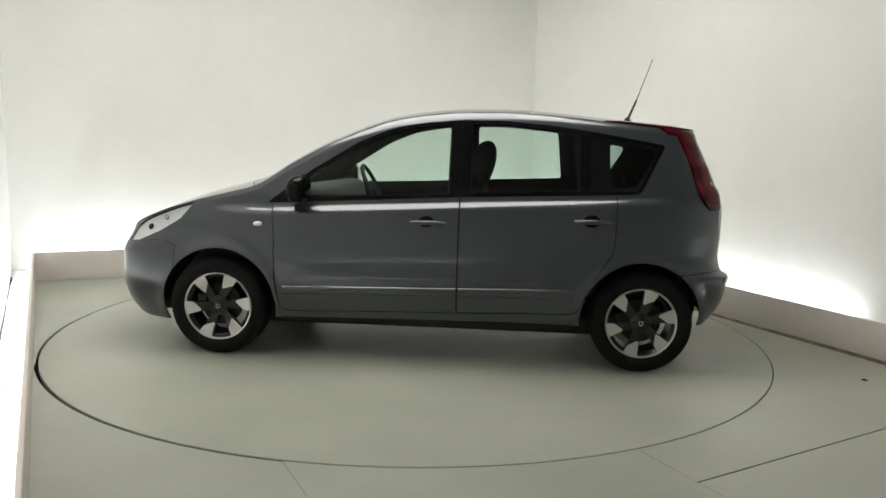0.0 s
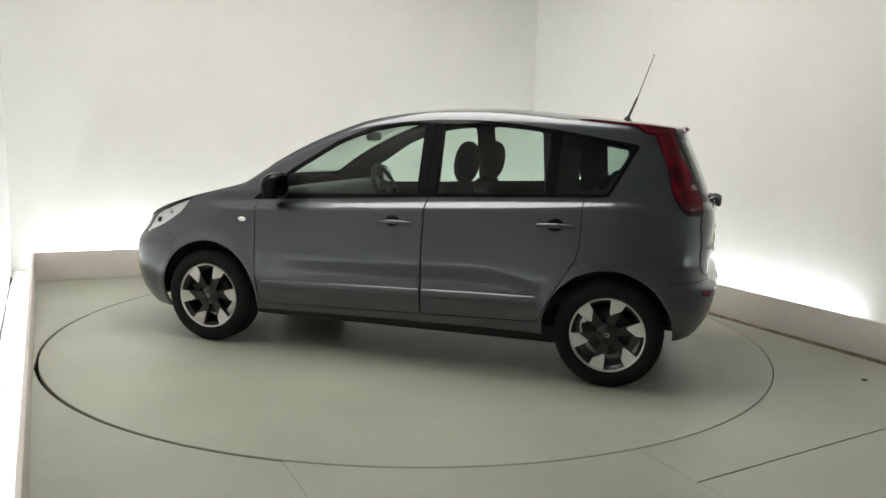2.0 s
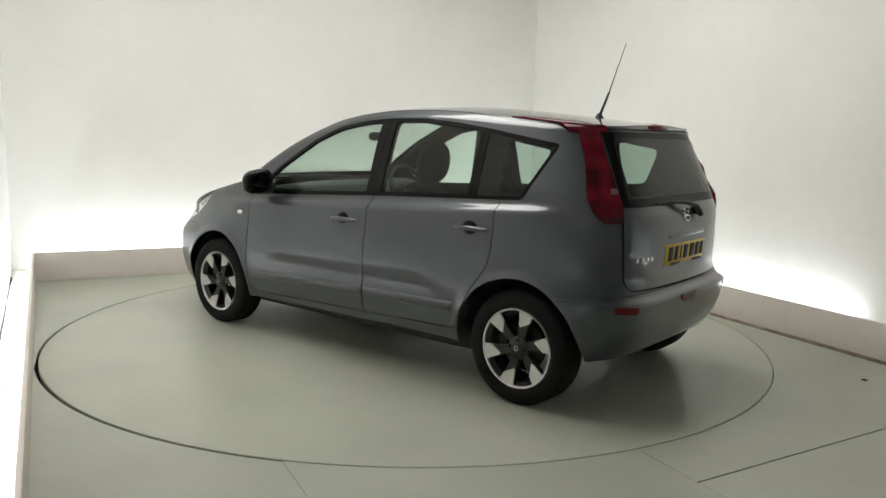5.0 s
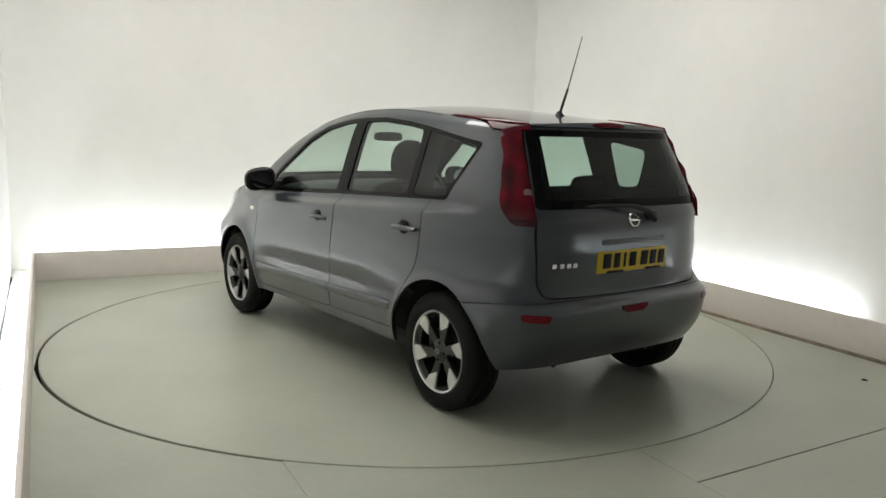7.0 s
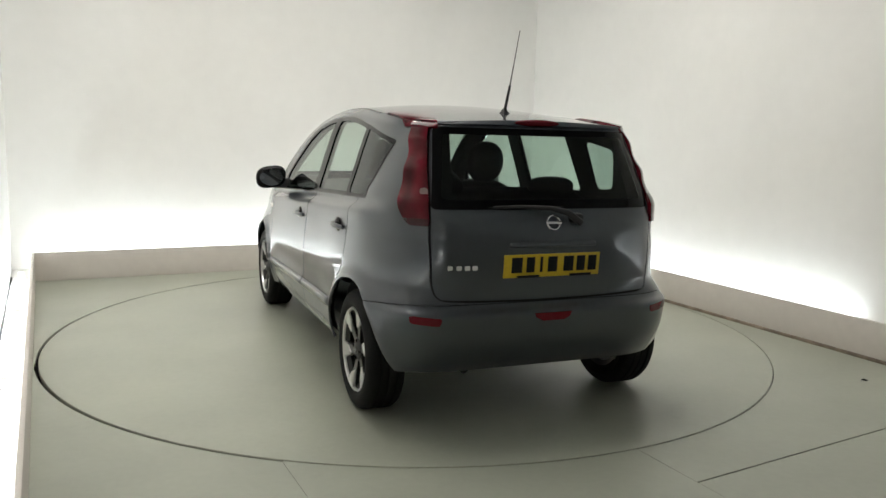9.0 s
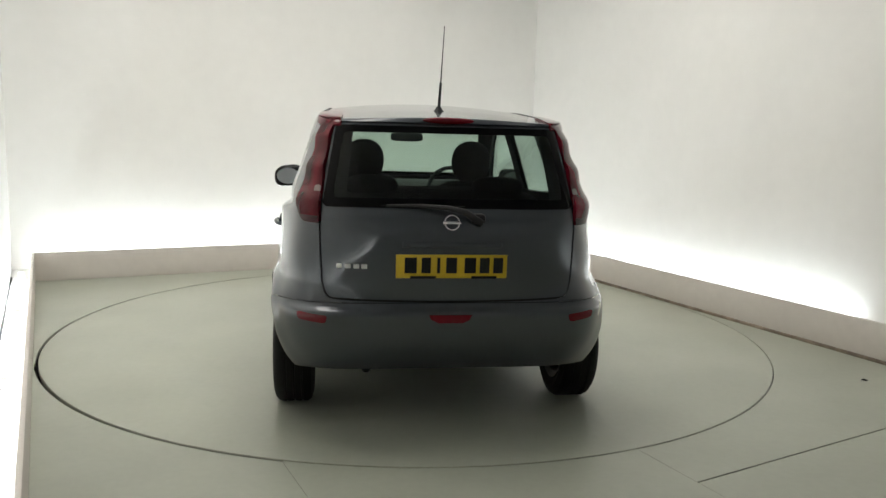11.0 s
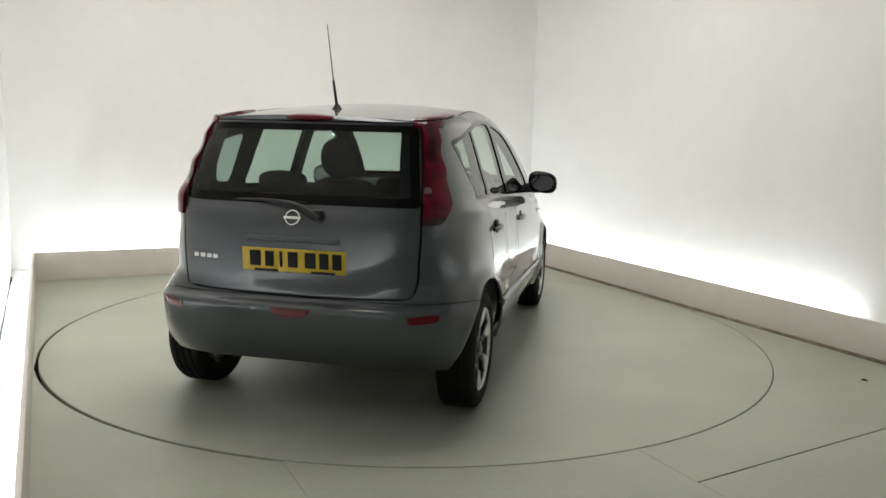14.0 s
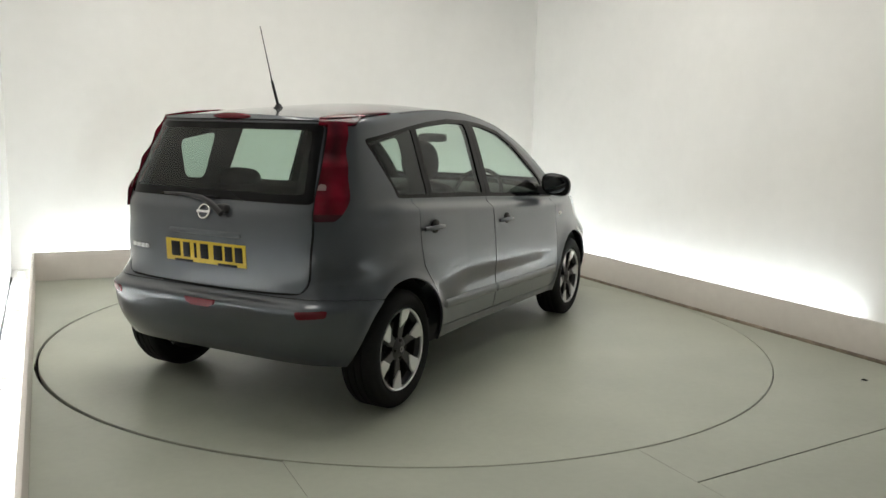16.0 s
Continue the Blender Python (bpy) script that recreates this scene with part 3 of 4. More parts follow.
panel("roof", top.whole(), PAINT, car, "dark grey painted roof skin")
for sgn in (1, -1):
    strip = []
    for x in np.linspace(0.9, -0.98, 48):
        edge = float(side_y(x, top_z(x)))
        y = edge - 0.022
        strip.append((x, sgn * y, float(top_z(x) + crown(x) * (1 - (y / edge) ** 2)) - 0.003))
    part("roof_strip", tube(bmesh.new(), strip, 0.0075, 8), BLACK_PLASTIC, car, "black rubber roof strip")
panel("bonnet", bonnet.whole(), PAINT, car, "dark grey painted bonnet")
windscreen = panel("windscreen", screen_clear.whole(), GLASS, car, "green tinted windscreen", 0.0)
panel("screen_border", screen_band.whole(), BLACK_GLOSS, windscreen, "black printed border", 0.004)
gate_part = panel("tailgate", gate.whole(), PAINT, car, "dark grey metallic tailgate")
panel("rear_bumper", rear_bumper.whole(), PAINT, car, "dark grey rear bumper")
panel("front_bumper", front_bumper.whole(), PAINT, car, "dark grey front bumper")
panel("spoiler", spoiler.whole(), PAINT, car, "dark grey roof spoiler edge")
pane, band = rear_glass.take(lambda v: poly_distance(v[:, [1, 2]], rounded([(-0.8, 1.105), (0.53, 1.105), (0.543, 1.12), (0.495, 1.395), (0.475, 1.405), (-0.8, 1.405)], 0.03)))
window = panel("rear_window", pane.whole(), PRIVACY, gate_part, "dark tinted rear window", 0.0)
panel("rear_window_border", band.whole(), BLACK_GLOSS, gate_part, "black printed border of the rear window", 0.006)

# both sides
glass_all = lambda v: poly_distance(v[:, [0, 2]], DLO) + 0.024
front_pane, dlo_rest = dlo.take(lambda v: np.maximum.reduce([glass_all(v), v[:, 0] - 0.80, -0.125 - v[:, 0]]), 0.0)
rear_pane, dlo_rest = dlo_rest.take(lambda v: np.maximum.reduce([glass_all(v), v[:, 0] + 0.245, -0.905 - v[:, 0]]), 0.0)
quarter_pane, dlo_rest = dlo_rest.take(lambda v: np.maximum.reduce([glass_all(v) - 0.004, v[:, 0] + 0.965]), 0.0)
front_frame, rear_frame = dlo_rest.take(lambda v: -0.186 - v[:, 0], 0.0015)
rear_frame, quarter_frame = rear_frame.take(lambda v: -0.93 - v[:, 0], 0.0015)


def moulding(skin, x0, x1):
    line = lambda x: np.interp(x, [-0.9, 0.9], [0.472, 0.428])
    s, _ = skin.take(lambda v: np.maximum.reduce([np.abs(v[:, 2] - line(v[:, 0])) - 0.027, x0 - v[:, 0], v[:, 0] - x1]))
    d = (s.v[:, 2] - line(s.v[:, 0])) / 0.027
    ends = np.clip(np.minimum(s.v[:, 0] - x0, x1 - s.v[:, 0]) / 0.025, 0, 1) ** 0.5
    n = s.n + np.array((0, 0, 1.0)) * (1.3 * d * np.abs(d))[:, None]
    return Skin(s.v + s.n * ((0.007 + 0.013 * np.sqrt(np.clip(1 - d * d, 0, 1))) * ends)[:, None], n, s.f)


def handle(parent, x, z, sgn):
    """A pull handle that bridges a finger scoop, its shade painted black."""
    y = float(side_y(np.array(x), np.array(z)))
    bm = bmesh.new()
    bmesh.ops.create_uvsphere(bm, u_segments=20, v_segments=10, radius=1.0, matrix=Matrix.Translation((x + 0.008, sgn * (y - 0.003), z + 0.006)) @ Matrix.Diagonal((0.050, 0.010, 0.038, 1)))
    part("finger_scoop", bm, BLACK_GLOSS, parent, "finger scoop with its shade painted black")
    bm = bmesh.new()
    pts, rad = [], []
    for i in range(13):
        t = i / 12
        pts.append((x - 0.105 + 0.21 * t, sgn * (y + 0.000 + 0.022 * math.sin(math.pi * t) ** 0.6), z + 0.004 * math.sin(math.pi * t)))
        rad.append(0.0145 - 0.003 * abs(2 * t - 1))
    part("handle", tube(bm, pts, rad, 10), PAINT, parent, "body coloured pull handle")


for sgn in (1, -1):
    f = (lambda s: s) if sgn > 0 else (lambda s: s.mirror())
    panel("front_wing", f(fender), PAINT, car, "dark grey front wing")
    panel("side_frame", f(side), PAINT, car, "dark grey roof rail and rear quarter panel")
    panel("roof_rail", f(rail), PAINT, car, "dark grey roof rail edge")
    panel("sill", f(sill), PAINT, car, "dark grey sill below the doors")
    d1 = panel("front_door", f(front_door), PAINT, car, "dark grey front door")
    d2 = panel("rear_door", f(rear_door), PAINT, car, "dark grey rear door")
    panel("door_moulding", f(moulding(front_door, -0.178, 0.89)), PAINT, d1, "raised rubbing strip", 0.02)
    panel("door_moulding", f(moulding(rear_door, -0.89, -0.196)), PAINT, d2, "raised rubbing strip", 0.02)
    panel("window_pane", f(front_pane.shift(-0.006)), GLASS, d1, "green tinted side window", 0.0)
    panel("window_pane", f(rear_pane.shift(-0.006)), GLASS, d2, "green tinted side window", 0.0)
    panel("window_frame", f(front_frame), BLACK_GLOSS, d1, "black window frame", 0.012)
    panel("window_frame", f(rear_frame), BLACK_GLOSS, d2, "black window frame", 0.012)
    q = panel("quarter_window", f(quarter_pane.shift(-0.004)), PRIVACY, car, "tinted rear quarter window", 0.0)
    panel("quarter_frame", f(quarter_frame), BLACK_GLOSS, q, "black quarter window frame", 0.01)
    whole_lamp = lamp.plus(lamp_top).weld()
    zz = whole_lamp.v[:, 2]
    hump = lambda c, w, h: (h * np.exp(-((zz - c) / w) ** 2), -2 * (zz - c) / w ** 2 * h * np.exp(-((zz - c) / w) ** 2))
    lobes = [hump(1.07, 0.055, 0.017), hump(1.235, 0.042, 0.014), hump(1.375, 0.040, 0.012)]
    swell = (0.006 + sum(q[0] for q in lobes)) * np.interp(zz, [1.41, 1.445], [1, 0.8]) + 0.008 * np.clip((whole_lamp.v[:, 0] + 1.6) / 0.15, 0, 1) * np.clip((zz - 1.43) / 0.02, 0, 1) * np.clip((-1.02 - whole_lamp.v[:, 0]) / 0.12, 0, 1)
    slope = sum(q[1] for q in lobes)
    bent = Skin(whole_lamp.v + whole_lamp.n * swell[:, None], whole_lamp.n - np.array((0, 0, 1.0)) * slope[:, None], whole_lamp.f)
    tl = panel("tail_lamp", f(bent), RED, car, "tall red tail lamp wrapping over the roof corner", 0.02)
    clear, _ = lamp.take(in_poly(rounded([(0.596, 1.075), (0.628, 1.085), (0.62, 1.15), (0.592, 1.155)], 0.012), axes=(1, 2)))
    panel("reverse_lens", f(clear.shift(0.0125)), CLEAR_RED, tl, "pinkish reversing lens", 0.004)
    dark, _ = whole_lamp.take(lambda v: v[:, 2] - 1.045)
    panel("dark_lens", f(dark.shift(0.0125)), RED_DEEP, tl, "dark red lower lens", 0.004)
    hl = panel("headlamp", f(headlamp.shift(0.002)), CLEAR, car, "clear headlamp with bright reflector", 0.0)
    panel("lamp_bowl", f(headlamp.shift(-0.022)), REFLECTOR, hl, "bright lamp bowl", 0.0)
    for hx, hz, hr in ((1.80, 0.775, 0.021), (1.67, 0.84, 0.019)):
        k = np.argmin((headlamp.v[:, 0] - hx) ** 2 + (headlamp.v[:, 2] - hz) ** 2)
        c = headlamp.v[k] - headlamp.n[k] * 0.024
        bm = bmesh.new()
        bmesh.ops.create_uvsphere(bm, u_segments=16, v_segments=10, radius=hr, matrix=Matrix.Translation((c[0], sgn * c[1], c[2])))
        part("lamp_bulb", bm, BLACK_GLOSS if hr > 0.02 else CHROME, hl, "round lamp projector")
    handle(d1, 0.0, 0.868, sgn)
    handle(d2, -0.985, 0.905, sgn)
    # side repeater
    y = float(side_y(np.array(1.045), np.array(0.828)))
    bm = bmesh.new()
    bmesh.ops.create_uvsphere(bm, u_segments=16, v_segments=8, radius=1.0, matrix=Matrix.Translation((1.045, sgn * (y * 0.995), 0.828)) @ Matrix.Diagonal((0.03, 0.012, 0.016, 1)))
    part("side_repeater", bm, AMBER, car, "small pale side repeater")
    # wheel-arch linings
    for ax in (AXLE - 0.008, -AXLE + 0.01):
        bm = bmesh.new()
        a = [radians(12 + 156 * i / 32) for i in range(33)]
        r0 = [bm.verts.new((ax + 0.368 * math.cos(t), sgn * 0.775, 0.312 + 0.368 * math.sin(t))) for t in a]
        r1 = [bm.verts.new((ax + 0.368 * math.cos(t), sgn * 0.50, 0.312 + 0.368 * math.sin(t))) for t in a]
        for i in range(32):
            bm.faces.new((r0[i], r0[i + 1], r1[i + 1], r1[i]))
        bm.faces.new(r1)
        part("arch_lining", bm, BLACK_PLASTIC, car, "black wheel arch lining", False)
    # rear reflector
    refl, _ = rear_bumper.take(in_poly(rounded([(0.575, 0.535), (0.70, 0.548), (0.705, 0.582), (0.565, 0.572)], 0.012), axes=(1, 2), extra=lambda v: v[:, 0] + 1.6))
    panel("bumper_reflector", f(refl.shift(0.004)), RED_PLAIN, car, "small red bumper reflector", 0.006)
    # door mirror
    bm = bmesh.new()
    bmesh.ops.create_uvsphere(bm, u_segments=28, v_segments=16, radius=1.0)
    for v in bm.verts:
        c = v.co
        k = lambda t, e: math.copysign(abs(t) ** e, t)
        c.x, c.y, c.z = k(c.x, 0.8) * 0.08, k(c.y, 0.7) * 0.108, k(c.z, 0.75) * 0.08
        if c.x < 0:
            c.x *= 0.55
        c.z -= 0.012 * (c.y / 0.105)* sgn
    bmesh.ops.translate(bm, verts=bm.verts, vec=(0.765, sgn * 0.868, 1.058))
    mirror = part("door_mirror", bm, BLACK_GLOSS, car, "gloss black door mirror housing")
    bm = bmesh.new()
    bmesh.ops.create_circle(bm, cap_ends=True, radius=1.0, segments=28, matrix=Matrix.Translation((0.7185, sgn * 0.872, 1.056)) @ Matrix.Rotation(radians(-90), 4, "Y") @ Matrix.Diagonal((0.06, 0.084, 1, 1)))
    part("mirror_glass", bm, MIRROR, mirror, "mirror glass")
    boxed("mirror_foot", (0.10, 0.13, 0.07), Matrix.Translation((0.80, sgn * 0.79, 1.012)), BLACK_PLASTIC, mirror, "black mirror foot", 0.015)

# inner shell, underbody
inner = shell.shift(-0.03)
inner = inner.cut(0.40 - np.hypot(np.abs(inner.v[:, 0]) - AXLE, inner.v[:, 2] - 0.312))
DOOR_HOLE = rounded([(0.90, 1.0), (0.72, 1.145), (0.443, 1.32), (0.234, 1.405), (0.025, 1.445), (-0.115, 1.455), (-0.11, 1.04)], 0.03)
REAR_HOLE = rounded([(-0.255, 1.045), (-0.25, 1.46), (-0.45, 1.465), (-0.85, 1.43), (-0.895, 1.075)], 0.03)
QUARTER_HOLE = rounded([(-1.09, 1.10), (-1.08, 1.38), (-1.345, 1.335), (-1.345, 1.30), (-1.24, 1.11)], 0.04)
for hole in (DOOR_HOLE, REAR_HOLE, QUARTER_HOLE):
    inner = inner.cut(-(poly_distance(inner.v[:, [0, 2]], hole) + 10 * np.clip(0.45 - inner.v[:, 1], 0, 1)))
inner = inner.cut(-np.maximum(poly_distance(inner.v[:, [1, 2]], [(-0.8, 1.09), (0.485, 1.09), (0.45, 1.41), (-0.8, 1.41)]), inner.v[:, 0] + 1.3))
inner = inner.cut(-np.maximum.reduce([inner.v[:, 0] - cowl(inner.v) + 0.03, 0.27 - inner.v[:, 0], inner.v[:, 1] - (side_y(inner.v[:, 0], top_z(inner.v[:, 0])) - 0.095), 0.85 - inner.v[:, 2]]))
inner = inner.cut(-is_headlamp(inner.v))
panel("inner_shell", inner.whole(), CABIN, car, "dark cabin lining", 0.0)
boxed("underbody", (2.1, 1.32, 0.11), Matrix.Translation((-0.0, 0, 0.235)), BLACK_PLASTIC, car, "dark underbody", 0.03)
boxed("underbody", (0.26, 0.95, 0.10), Matrix.Translation((1.72, 0, 0.24)), BLACK_PLASTIC, car, "dark front underbody", 0.03)
boxed("underbody", (0.24, 1.1, 0.10), Matrix.Translation((-1.56, 0, 0.36)), BLACK_PLASTIC, car, "dark rear underbody", 0.03)
boxed("axle_beam", (0.7, 0.98, 0.2), Matrix.Translation((1.3, 0, 0.33)), BLACK_PLASTIC, car, "dark engine tray", 0.03)
boxed("axle_beam", (0.3, 1.2, 0.10), Matrix.Translation((-1.3, 0, 0.33)), BLACK_PLASTIC, car, "dark rear axle beam", 0.03)
part("exhaust_pipe", tube(bmesh.new(), [(-1.40, 0.38, 0.29), (-1.62, 0.38, 0.285), (-1.70, 0.38, 0.275)], 0.022, 14), BRAKE, car, "dull steel exhaust pipe")


# ---- wheels ----
def build_wheel():
    """A rim mesh with tyre, spokes and hub under it; the outer face looks along +y."""
    R = 0.212
    barrel = part("wheel", lathe(bmesh.new(), [(R - 0.004, 0.0), (R - 0.012, -0.012), (R - 0.03, -0.03), (R - 0.036, -0.16), (R - 0.005, -0.175)], 60), BLACK_ALLOY, None, "alloy wheel with six black spokes and silver tips")
    part("rim_lip", lathe(bmesh.new(), [(R - 0.011, -0.012), (R - 0.009, 0.0), (R - 0.001, 0.004), (R + 0.003, -0.004), (R + 0.003, -0.014)], 72), ALLOY, barrel, "thin machined silver rim lip")
    tyre = [(R + 0.001, -0.015), (R + 0.006, 0.003), (R + 0.02, 0.011), (R + 0.045, 0.012), (TYRE_R - 0.022, 0.003), (TYRE_R - 0.008, -0.008), (TYRE_R, -0.024),
            (TYRE_R, -0.045), (TYRE_R - 0.007, -0.047), (TYRE_R - 0.007, -0.053), (TYRE_R, -0.055), (TYRE_R, -0.085), (TYRE_R - 0.007, -0.087), (TYRE_R - 0.007, -0.094), (TYRE_R, -0.096),
            (TYRE_R, -0.125), (TYRE_R - 0.007, -0.127), (TYRE_R - 0.007, -0.133), (TYRE_R, -0.135), (TYRE_R, -0.155), (TYRE_R - 0.012, -0.175), (TYRE_R - 0.05, -0.188), (R, -0.17)]
    part("tyre", lathe(bmesh.new(), tyre, 72), RUBBER, barrel, "black rubber tyre with grooved tread")
    pol = lambda r, a, y: Vector((r * math.cos(radians(a)), y, r * math.sin(radians(a))))

    def plate(name, pts, mat_, depth, label):
        bm = bmesh.new()
        f = [bm.verts.new(p) for p in pts]
        b = [bm.verts.new(p - Vector((0, depth, 0))) for p in pts]
        n = len(pts)
        bm.faces.new(f)
        bm.faces.new(b[::-1])
        for i in range(n):
            bm.faces.new((f[i], b[i], b[(i + 1) % n], f[(i + 1) % n]))
        bmesh.ops.recalc_face_normals(bm, faces=bm.faces)
        bmesh.ops.bevel(bm, geom=[e for e in bm.edges if all(v in f for v in e.verts)], offset=0.003, segments=2, affect="EDGES")
        return part(name, bm, mat_, barrel, label)
    for k in range(6):
        a = 60 * k
        # black arm from the hub, and a silver tip whose inner edge runs aslant
        plate("spoke", [pol(0.045, a - 28, -0.022), pol(0.13, a - 15, -0.016), pol(0.206, a - 12, -0.006), pol(0.206, a + 12, -0.006), pol(0.12, a + 12, -0.016), pol(0.045, a + 26, -0.022)], BLACK_ALLOY, 0.03, "black painted spoke")
        plate("spoke_tip", [pol(0.113, a - 9, -0.010), pol(0.122, a - 12.5, -0.009), pol(0.2035, a - 12.5, -0.001), pol(0.2055, a, -0.001), pol(0.2035, a + 12, -0.001), pol(0.158, a + 11.5, -0.005)], ALLOY, 0.012, "machined silver spoke tip")
    part("hub_cap", lathe(bmesh.new(), [(0.0005, -0.004), (0.022, -0.005), (0.028, -0.009), (0.05, -0.014), (0.062, -0.022), (0.062, -0.05)], 32), BLACK_ALLOY, barrel, "black hub cap")
    part("hub_badge", lathe(bmesh.new(), [(0.0095, -0.0045), (0.010, -0.002), (0.0135, -0.002), (0.014, -0.006)], 24), CHROME, barrel, "small silver ring badge")
    for k in range(4):
        a = 90 * k + 20
        bm = bmesh.new()
        bmesh.ops.create_cone(bm, cap_ends=True, segments=6, radius1=0.009, radius2=0.008, depth=0.012, matrix=Matrix.Translation(pol(0.045, a, -0.012)) @ Matrix.Rotation(radians(-90), 4, "X"))
        part("wheel_nut", bm, BRAKE, barrel, "steel wheel nut")
    part("brake_disc", lathe(bmesh.new(), [(0.05, -0.075), (0.128, -0.075), (0.13, -0.078), (0.13, -0.092), (0.05, -0.092)], 48), BRAKE, barrel, "steel brake disc")
    boxed("brake_caliper", (0.06, 0.05, 0.11), Matrix.Translation((0.115, -0.08, 0.02)), BRAKE, barrel, "grey brake caliper", 0.012)
    return barrel


wheel = build_wheel()
wheel.parent = car
wheel.matrix_basis = pose(AXLE, HUB_Y, HUB_Z, 0, 5.5, 0)
for x, y, rz, spin in ((-AXLE, HUB_Y, 0, 14), (AXLE, -HUB_Y, 180, 8), (-AXLE, -HUB_Y, 180, 20)):
    copy_thing(wheel, pose(x, y, HUB_Z, 0, 0, rz) @ pose(0, 0, 0, 0, spin, 0))

# ---- tailgate fittings ----
gate_x = lambda z: -float(rear_x(np.array(z)))
plate = boxed("number_plate", (0.008, 0.52, 0.111), pose(-1.836, -0.004, 0.797, 0, -3.5, 0), PLATE_YELLOW, gate_part, "yellow rear number plate with dark bars", 0.002)
for y0, w in ((0.19, 0.068), (0.118, 0.055), (0.060, 0.026), (0.0, 0.062), (-0.088, 0.066), (-0.156, 0.058), (-0.22, 0.058)):
    b = boxed("plate_bar", (0.004, w - 0.012, 0.074), pose(-1.8418, y0 - 0.002, 0.802, 0, -3.5, 0), PLATE_BLACK, plate, "dark bar on the plate", 0.001)
for y0 in (0.13, -0.155):
    boxed("plate_strip", (0.004, 0.12, 0.012), pose(-1.8455, y0, 0.747, 0, -3.5, 0), PLATE_BLACK, plate, "dark strip under the plate", 0.001)
# lip over the plate that hides its lamps
lip = boxed("plate_lip", (0.026, 0.47, 0.03), pose(-1.834, -0.004, 0.897, 0, 12, 0), PAINT, gate_part, "body coloured lip over the number plate", 0.011, 3)
# badge: a ring crossed by a bar
badge = part("badge", lathe(bmesh.new(), [(0.029, 0.0), (0.0315, 0.005), (0.0365, 0.005), (0.039, 0.0)], 36, pose(-1.836, 0, 1.0, 0, 17, 0) @ Matrix.Rotation(radians(90), 4, "Z")), CHROME, gate_part, "chrome ring badge")
boxed("badge_bar", (0.008, 0.086, 0.014), pose(-1.840, 0, 1.0, 0, 17, 0), CHROME, badge, "chrome bar across the badge", 0.003)
for i, y0 in enumerate((0.513, 0.474, 0.436, 0.400)):
    boxed("lettering_bar", (0.006, 0.027, 0.021), pose(-1.8365 * (1 - (y0 / 0.835) ** 5) ** 0.2 - 0.0045, y0, 0.795, 0, -3.5, 0), ALLOY, gate_part, "small silver lettering block", 0.004)
# wiper
wiper = boxed("wiper", (0.05, 0.07, 0.05), pose(-1.838, -0.12, 1.02, 0, 0, 0), BLACK_PLASTIC, gate_part, "black rear wiper with its motor cover", 0.018)
part("wiper_arm", tube(bmesh.new(), [(-1.86, -0.135, 1.00), (-1.862, -0.06, 1.05), (-1.838, 0.02, 1.068), (-1.812, 0.16, 1.075), (-1.80, 0.30, 1.072)], [0.018, 0.016, 0.012, 0.008, 0.006], 10), BLACK_PLASTIC, wiper)
part("wiper_blade", tube(bmesh.new(), [(-1.808, -0.06, 1.068), (-1.802, 0.15, 1.072), (-1.788, 0.33, 1.068)], 0.007, 8), RUBBER, wiper, "rubber wiper blade")
# high brake lamp
bm = bmesh.new()
bmesh.ops.create_uvsphere(bm, u_segments=28, v_segments=12, radius=1.0, matrix=Matrix.Translation((-1.634, 0, 1.466)) @ Matrix.Diagonal((0.024, 0.125, 0.018, 1)))
part("high_brake_lamp", bm, RED_PLAIN, gate_part, "red high-level brake lamp")
# central fog lamp in the bumper
bm = bmesh.new()
for k, (x, s) in enumerate(((-1.868, 1.0), (-1.882, 0.93))):
    for y, z in ((0.105, 0.577), (0.095, 0.553), (0.06, 0.536), (-0.06, 0.536), (-0.095, 0.553), (-0.105, 0.577)):
        bm.verts.new((x, y * s, 0.558 + (z - 0.558) * s))
vs = list(bm.verts)
bm.faces.new(vs[6:])
for i in range(6):
    bm.faces.new((vs[i], vs[(i + 1) % 6], vs[6 + (i + 1) % 6], vs[6 + i]))
bmesh.ops.recalc_face_normals(bm, faces=bm.faces)
part("fog_lamp", bm, RED_PLAIN, car, "red fog lamp in the bumper")
# aerial
aerial = part("aerial", lathe(bmesh.new(), [(0.0005, 0.035), (0.012, 0.033), (0.02, 0.018), (0.034, 0.004), (0.036, -0.01)], 24, pose(-1.27, 0, 1.508) @ Matrix.Rotation(radians(90), 4, "X")), BLACK_PLASTIC, car, "black roof aerial base")
part("aerial_rod", tube(bmesh.new(), [(-1.275, 0, 1.535), (-1.325, 0, 1.66)], [0.008, 0.0065], 10), BLACK_PLASTIC, aerial, "black sprung foot of the aerial")
part("aerial_whip", tube(bmesh.new(), [(-1.325, 0, 1.66), (-1.415, 0, 1.93)], [0.0032, 0.002], 8), BRAKE, aerial, "thin steel whip")


# ---- cabin ----
def pillow(bm, size, m, power=0.55, seg=20):
    r = bmesh.ops.create_uvsphere(bm, u_segments=seg, v_segments=seg // 2, radius=1.0)
    for v in r["verts"]:
        for i in range(3):
            v.co[i] = math.copysign(abs(v.co[i]) ** power, v.co[i]) * size[i] / 2
        v.co = m @ v.co
    return bm


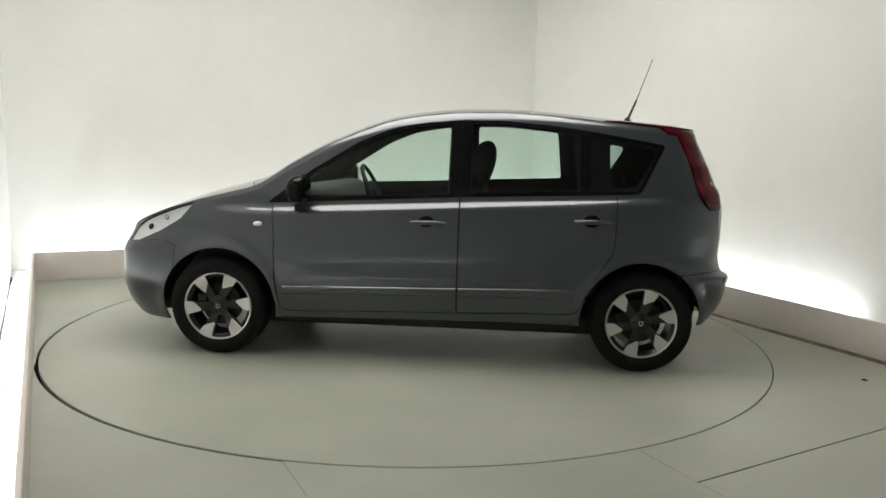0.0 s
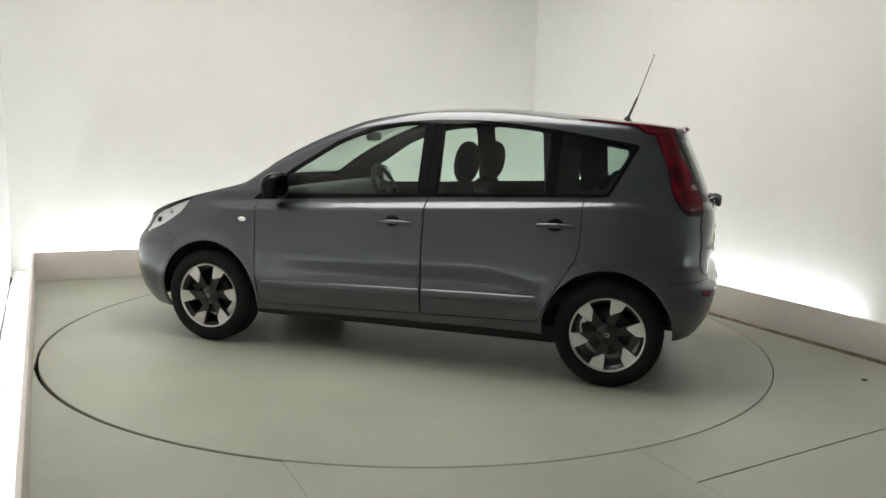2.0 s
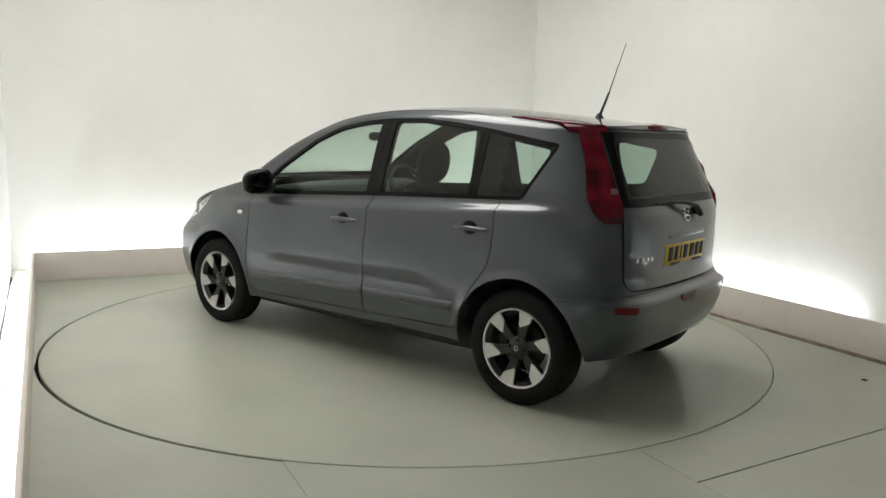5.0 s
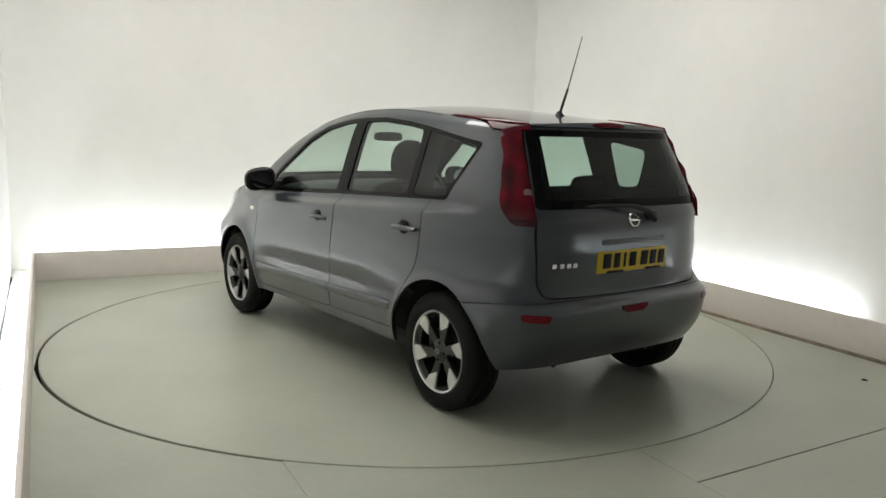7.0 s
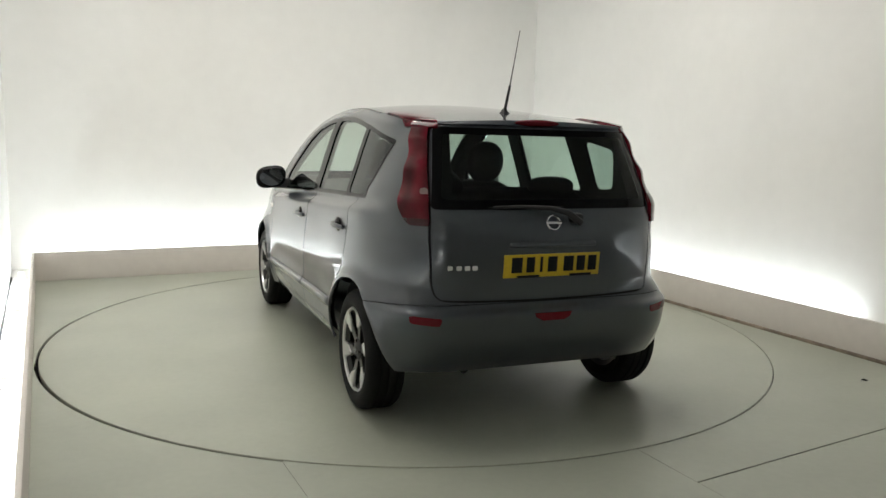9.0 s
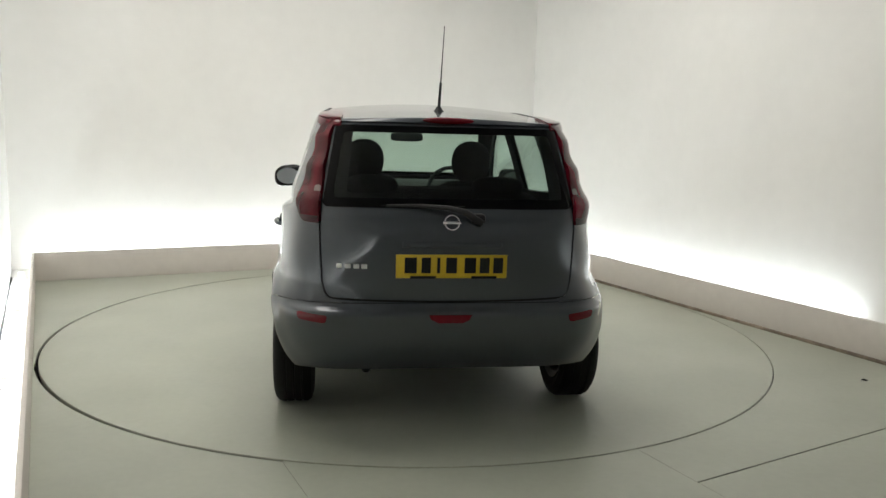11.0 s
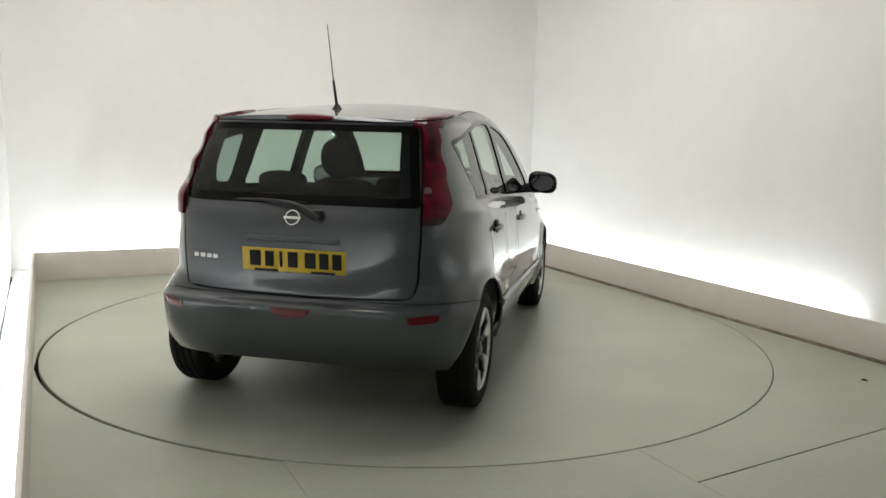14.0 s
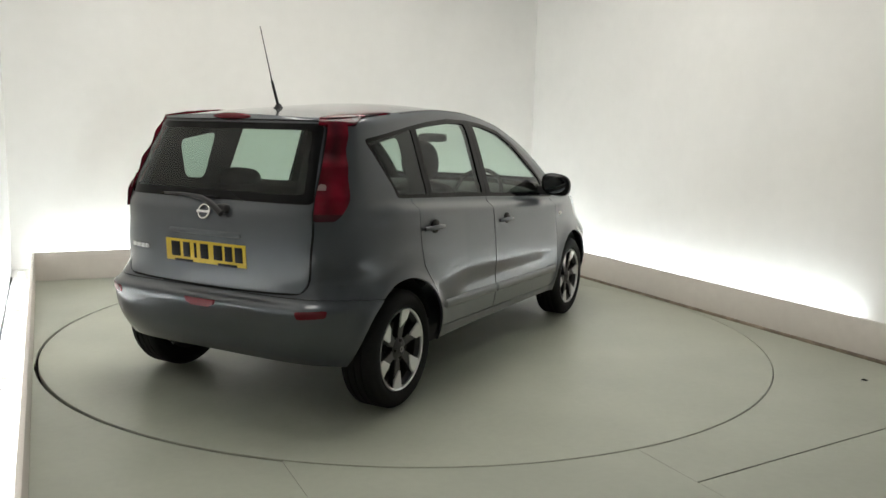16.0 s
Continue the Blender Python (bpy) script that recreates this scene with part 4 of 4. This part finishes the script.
def seat(x, y, w=0.5):
    base = part("seat", pillow(bmesh.new(), (0.52, w, 0.2), pose(x, y, 0.52, 0, -8, 0)), FABRIC, car, "dark fabric front seat")
    part("backrest", pillow(bmesh.new(), (0.17, w, 0.58), pose(x - 0.26, y, 0.815, 0, -14, 0)), FABRIC, base)
    part("headrest", pillow(bmesh.new(), (0.15, 0.255, 0.27), pose(x - 0.365, y, 1.225, 0, -8, 0), 0.88), FABRIC, base, "rounded dark headrest")
    for dy in (-0.06, 0.06):
        part("headrest_post", tube(bmesh.new(), [(x - 0.32, y + dy, 1.02), (x - 0.36, y + dy, 1.2)], 0.007, 8), BRAKE, base)


for y in (0.345, -0.345):
    seat(0.05, y)
bench = part("rear_bench", pillow(bmesh.new(), (0.5, 1.24, 0.2), pose(-0.82, 0, 0.56, 0, -6, 0), 0.4), FABRIC, car, "dark fabric rear bench seat")
part("backrest", pillow(bmesh.new(), (0.17, 1.24, 0.56), pose(-1.12, 0, 0.84, 0, -14, 0), 0.4), FABRIC, bench)
for y in (0.34, -0.34):
    part("headrest", pillow(bmesh.new(), (0.10, 0.28, 0.11), pose(-1.2, y, 1.125, 0, -10, 0), 0.7), FABRIC, bench, "low dark headrest")
boxed("parcel_shelf", (0.42, 1.12, 0.03), pose(-1.46, 0, 1.02), CABIN, car, "dark parcel shelf", 0.01)
dash = part("dashboard", pillow(bmesh.new(), (0.55, 1.36, 0.34), pose(0.86, 0, 0.86, 0, 8, 0), 0.35), DASH, car, "dark dashboard")
bm = bmesh.new()
M = pose(0.52, -0.36, 0.98, 0, -64, 0)
tube(bm, [tuple(M @ Vector((0.185 * math.cos(2 * math.pi * i / 28), 0.185 * math.sin(2 * math.pi * i / 28), 0))) for i in range(29)], 0.016, 10, False)
wheel_ = part("steering_wheel", bm, CABIN, dash, "black steering wheel on the driver's side")
bm = bmesh.new()
pillow(bm, (0.13, 0.12, 0.05), M)
for a in (0, 180, 270):
    tube(bm, [tuple(M @ Vector((0, 0, 0))), tuple(M @ Vector((0.18 * math.sin(radians(a)), 0.18 * math.cos(radians(a)), 0)))], 0.016, 8)
part("steering_hub", bm, CABIN, dash, "steering wheel hub and spokes")
mirror_in = part("rear_view_mirror", pillow(bmesh.new(), (0.03, 0.24, 0.065), pose(0.475, 0.0, 1.37), 0.5), BLACK_PLASTIC, windscreen, "black interior mirror")


# ---- what moves: the turntable turns with the car on it ----
CAR_ON_DISC = Vector((-0.1714, 0.0379, 0))


def heading(t):
    return 174.31 - 7.118 * t + float(np.interp(t, [0, 0.75, 1.5, 3.0, 14.5, 16.0], [-0.5, -0.1, 0.15, 0, 0, -0.15]))


def motions():
    times = [0.5 * i for i in range(33)]
    walk(disc, [(t, pose(0, 0, 0, 0, 0, heading(t))) for t in times])
    walk(car, [(t, pose(0, 0, 0, 0, 0, heading(t)) @ Matrix.Translation(CAR_ON_DISC)) for t in times])


motions()
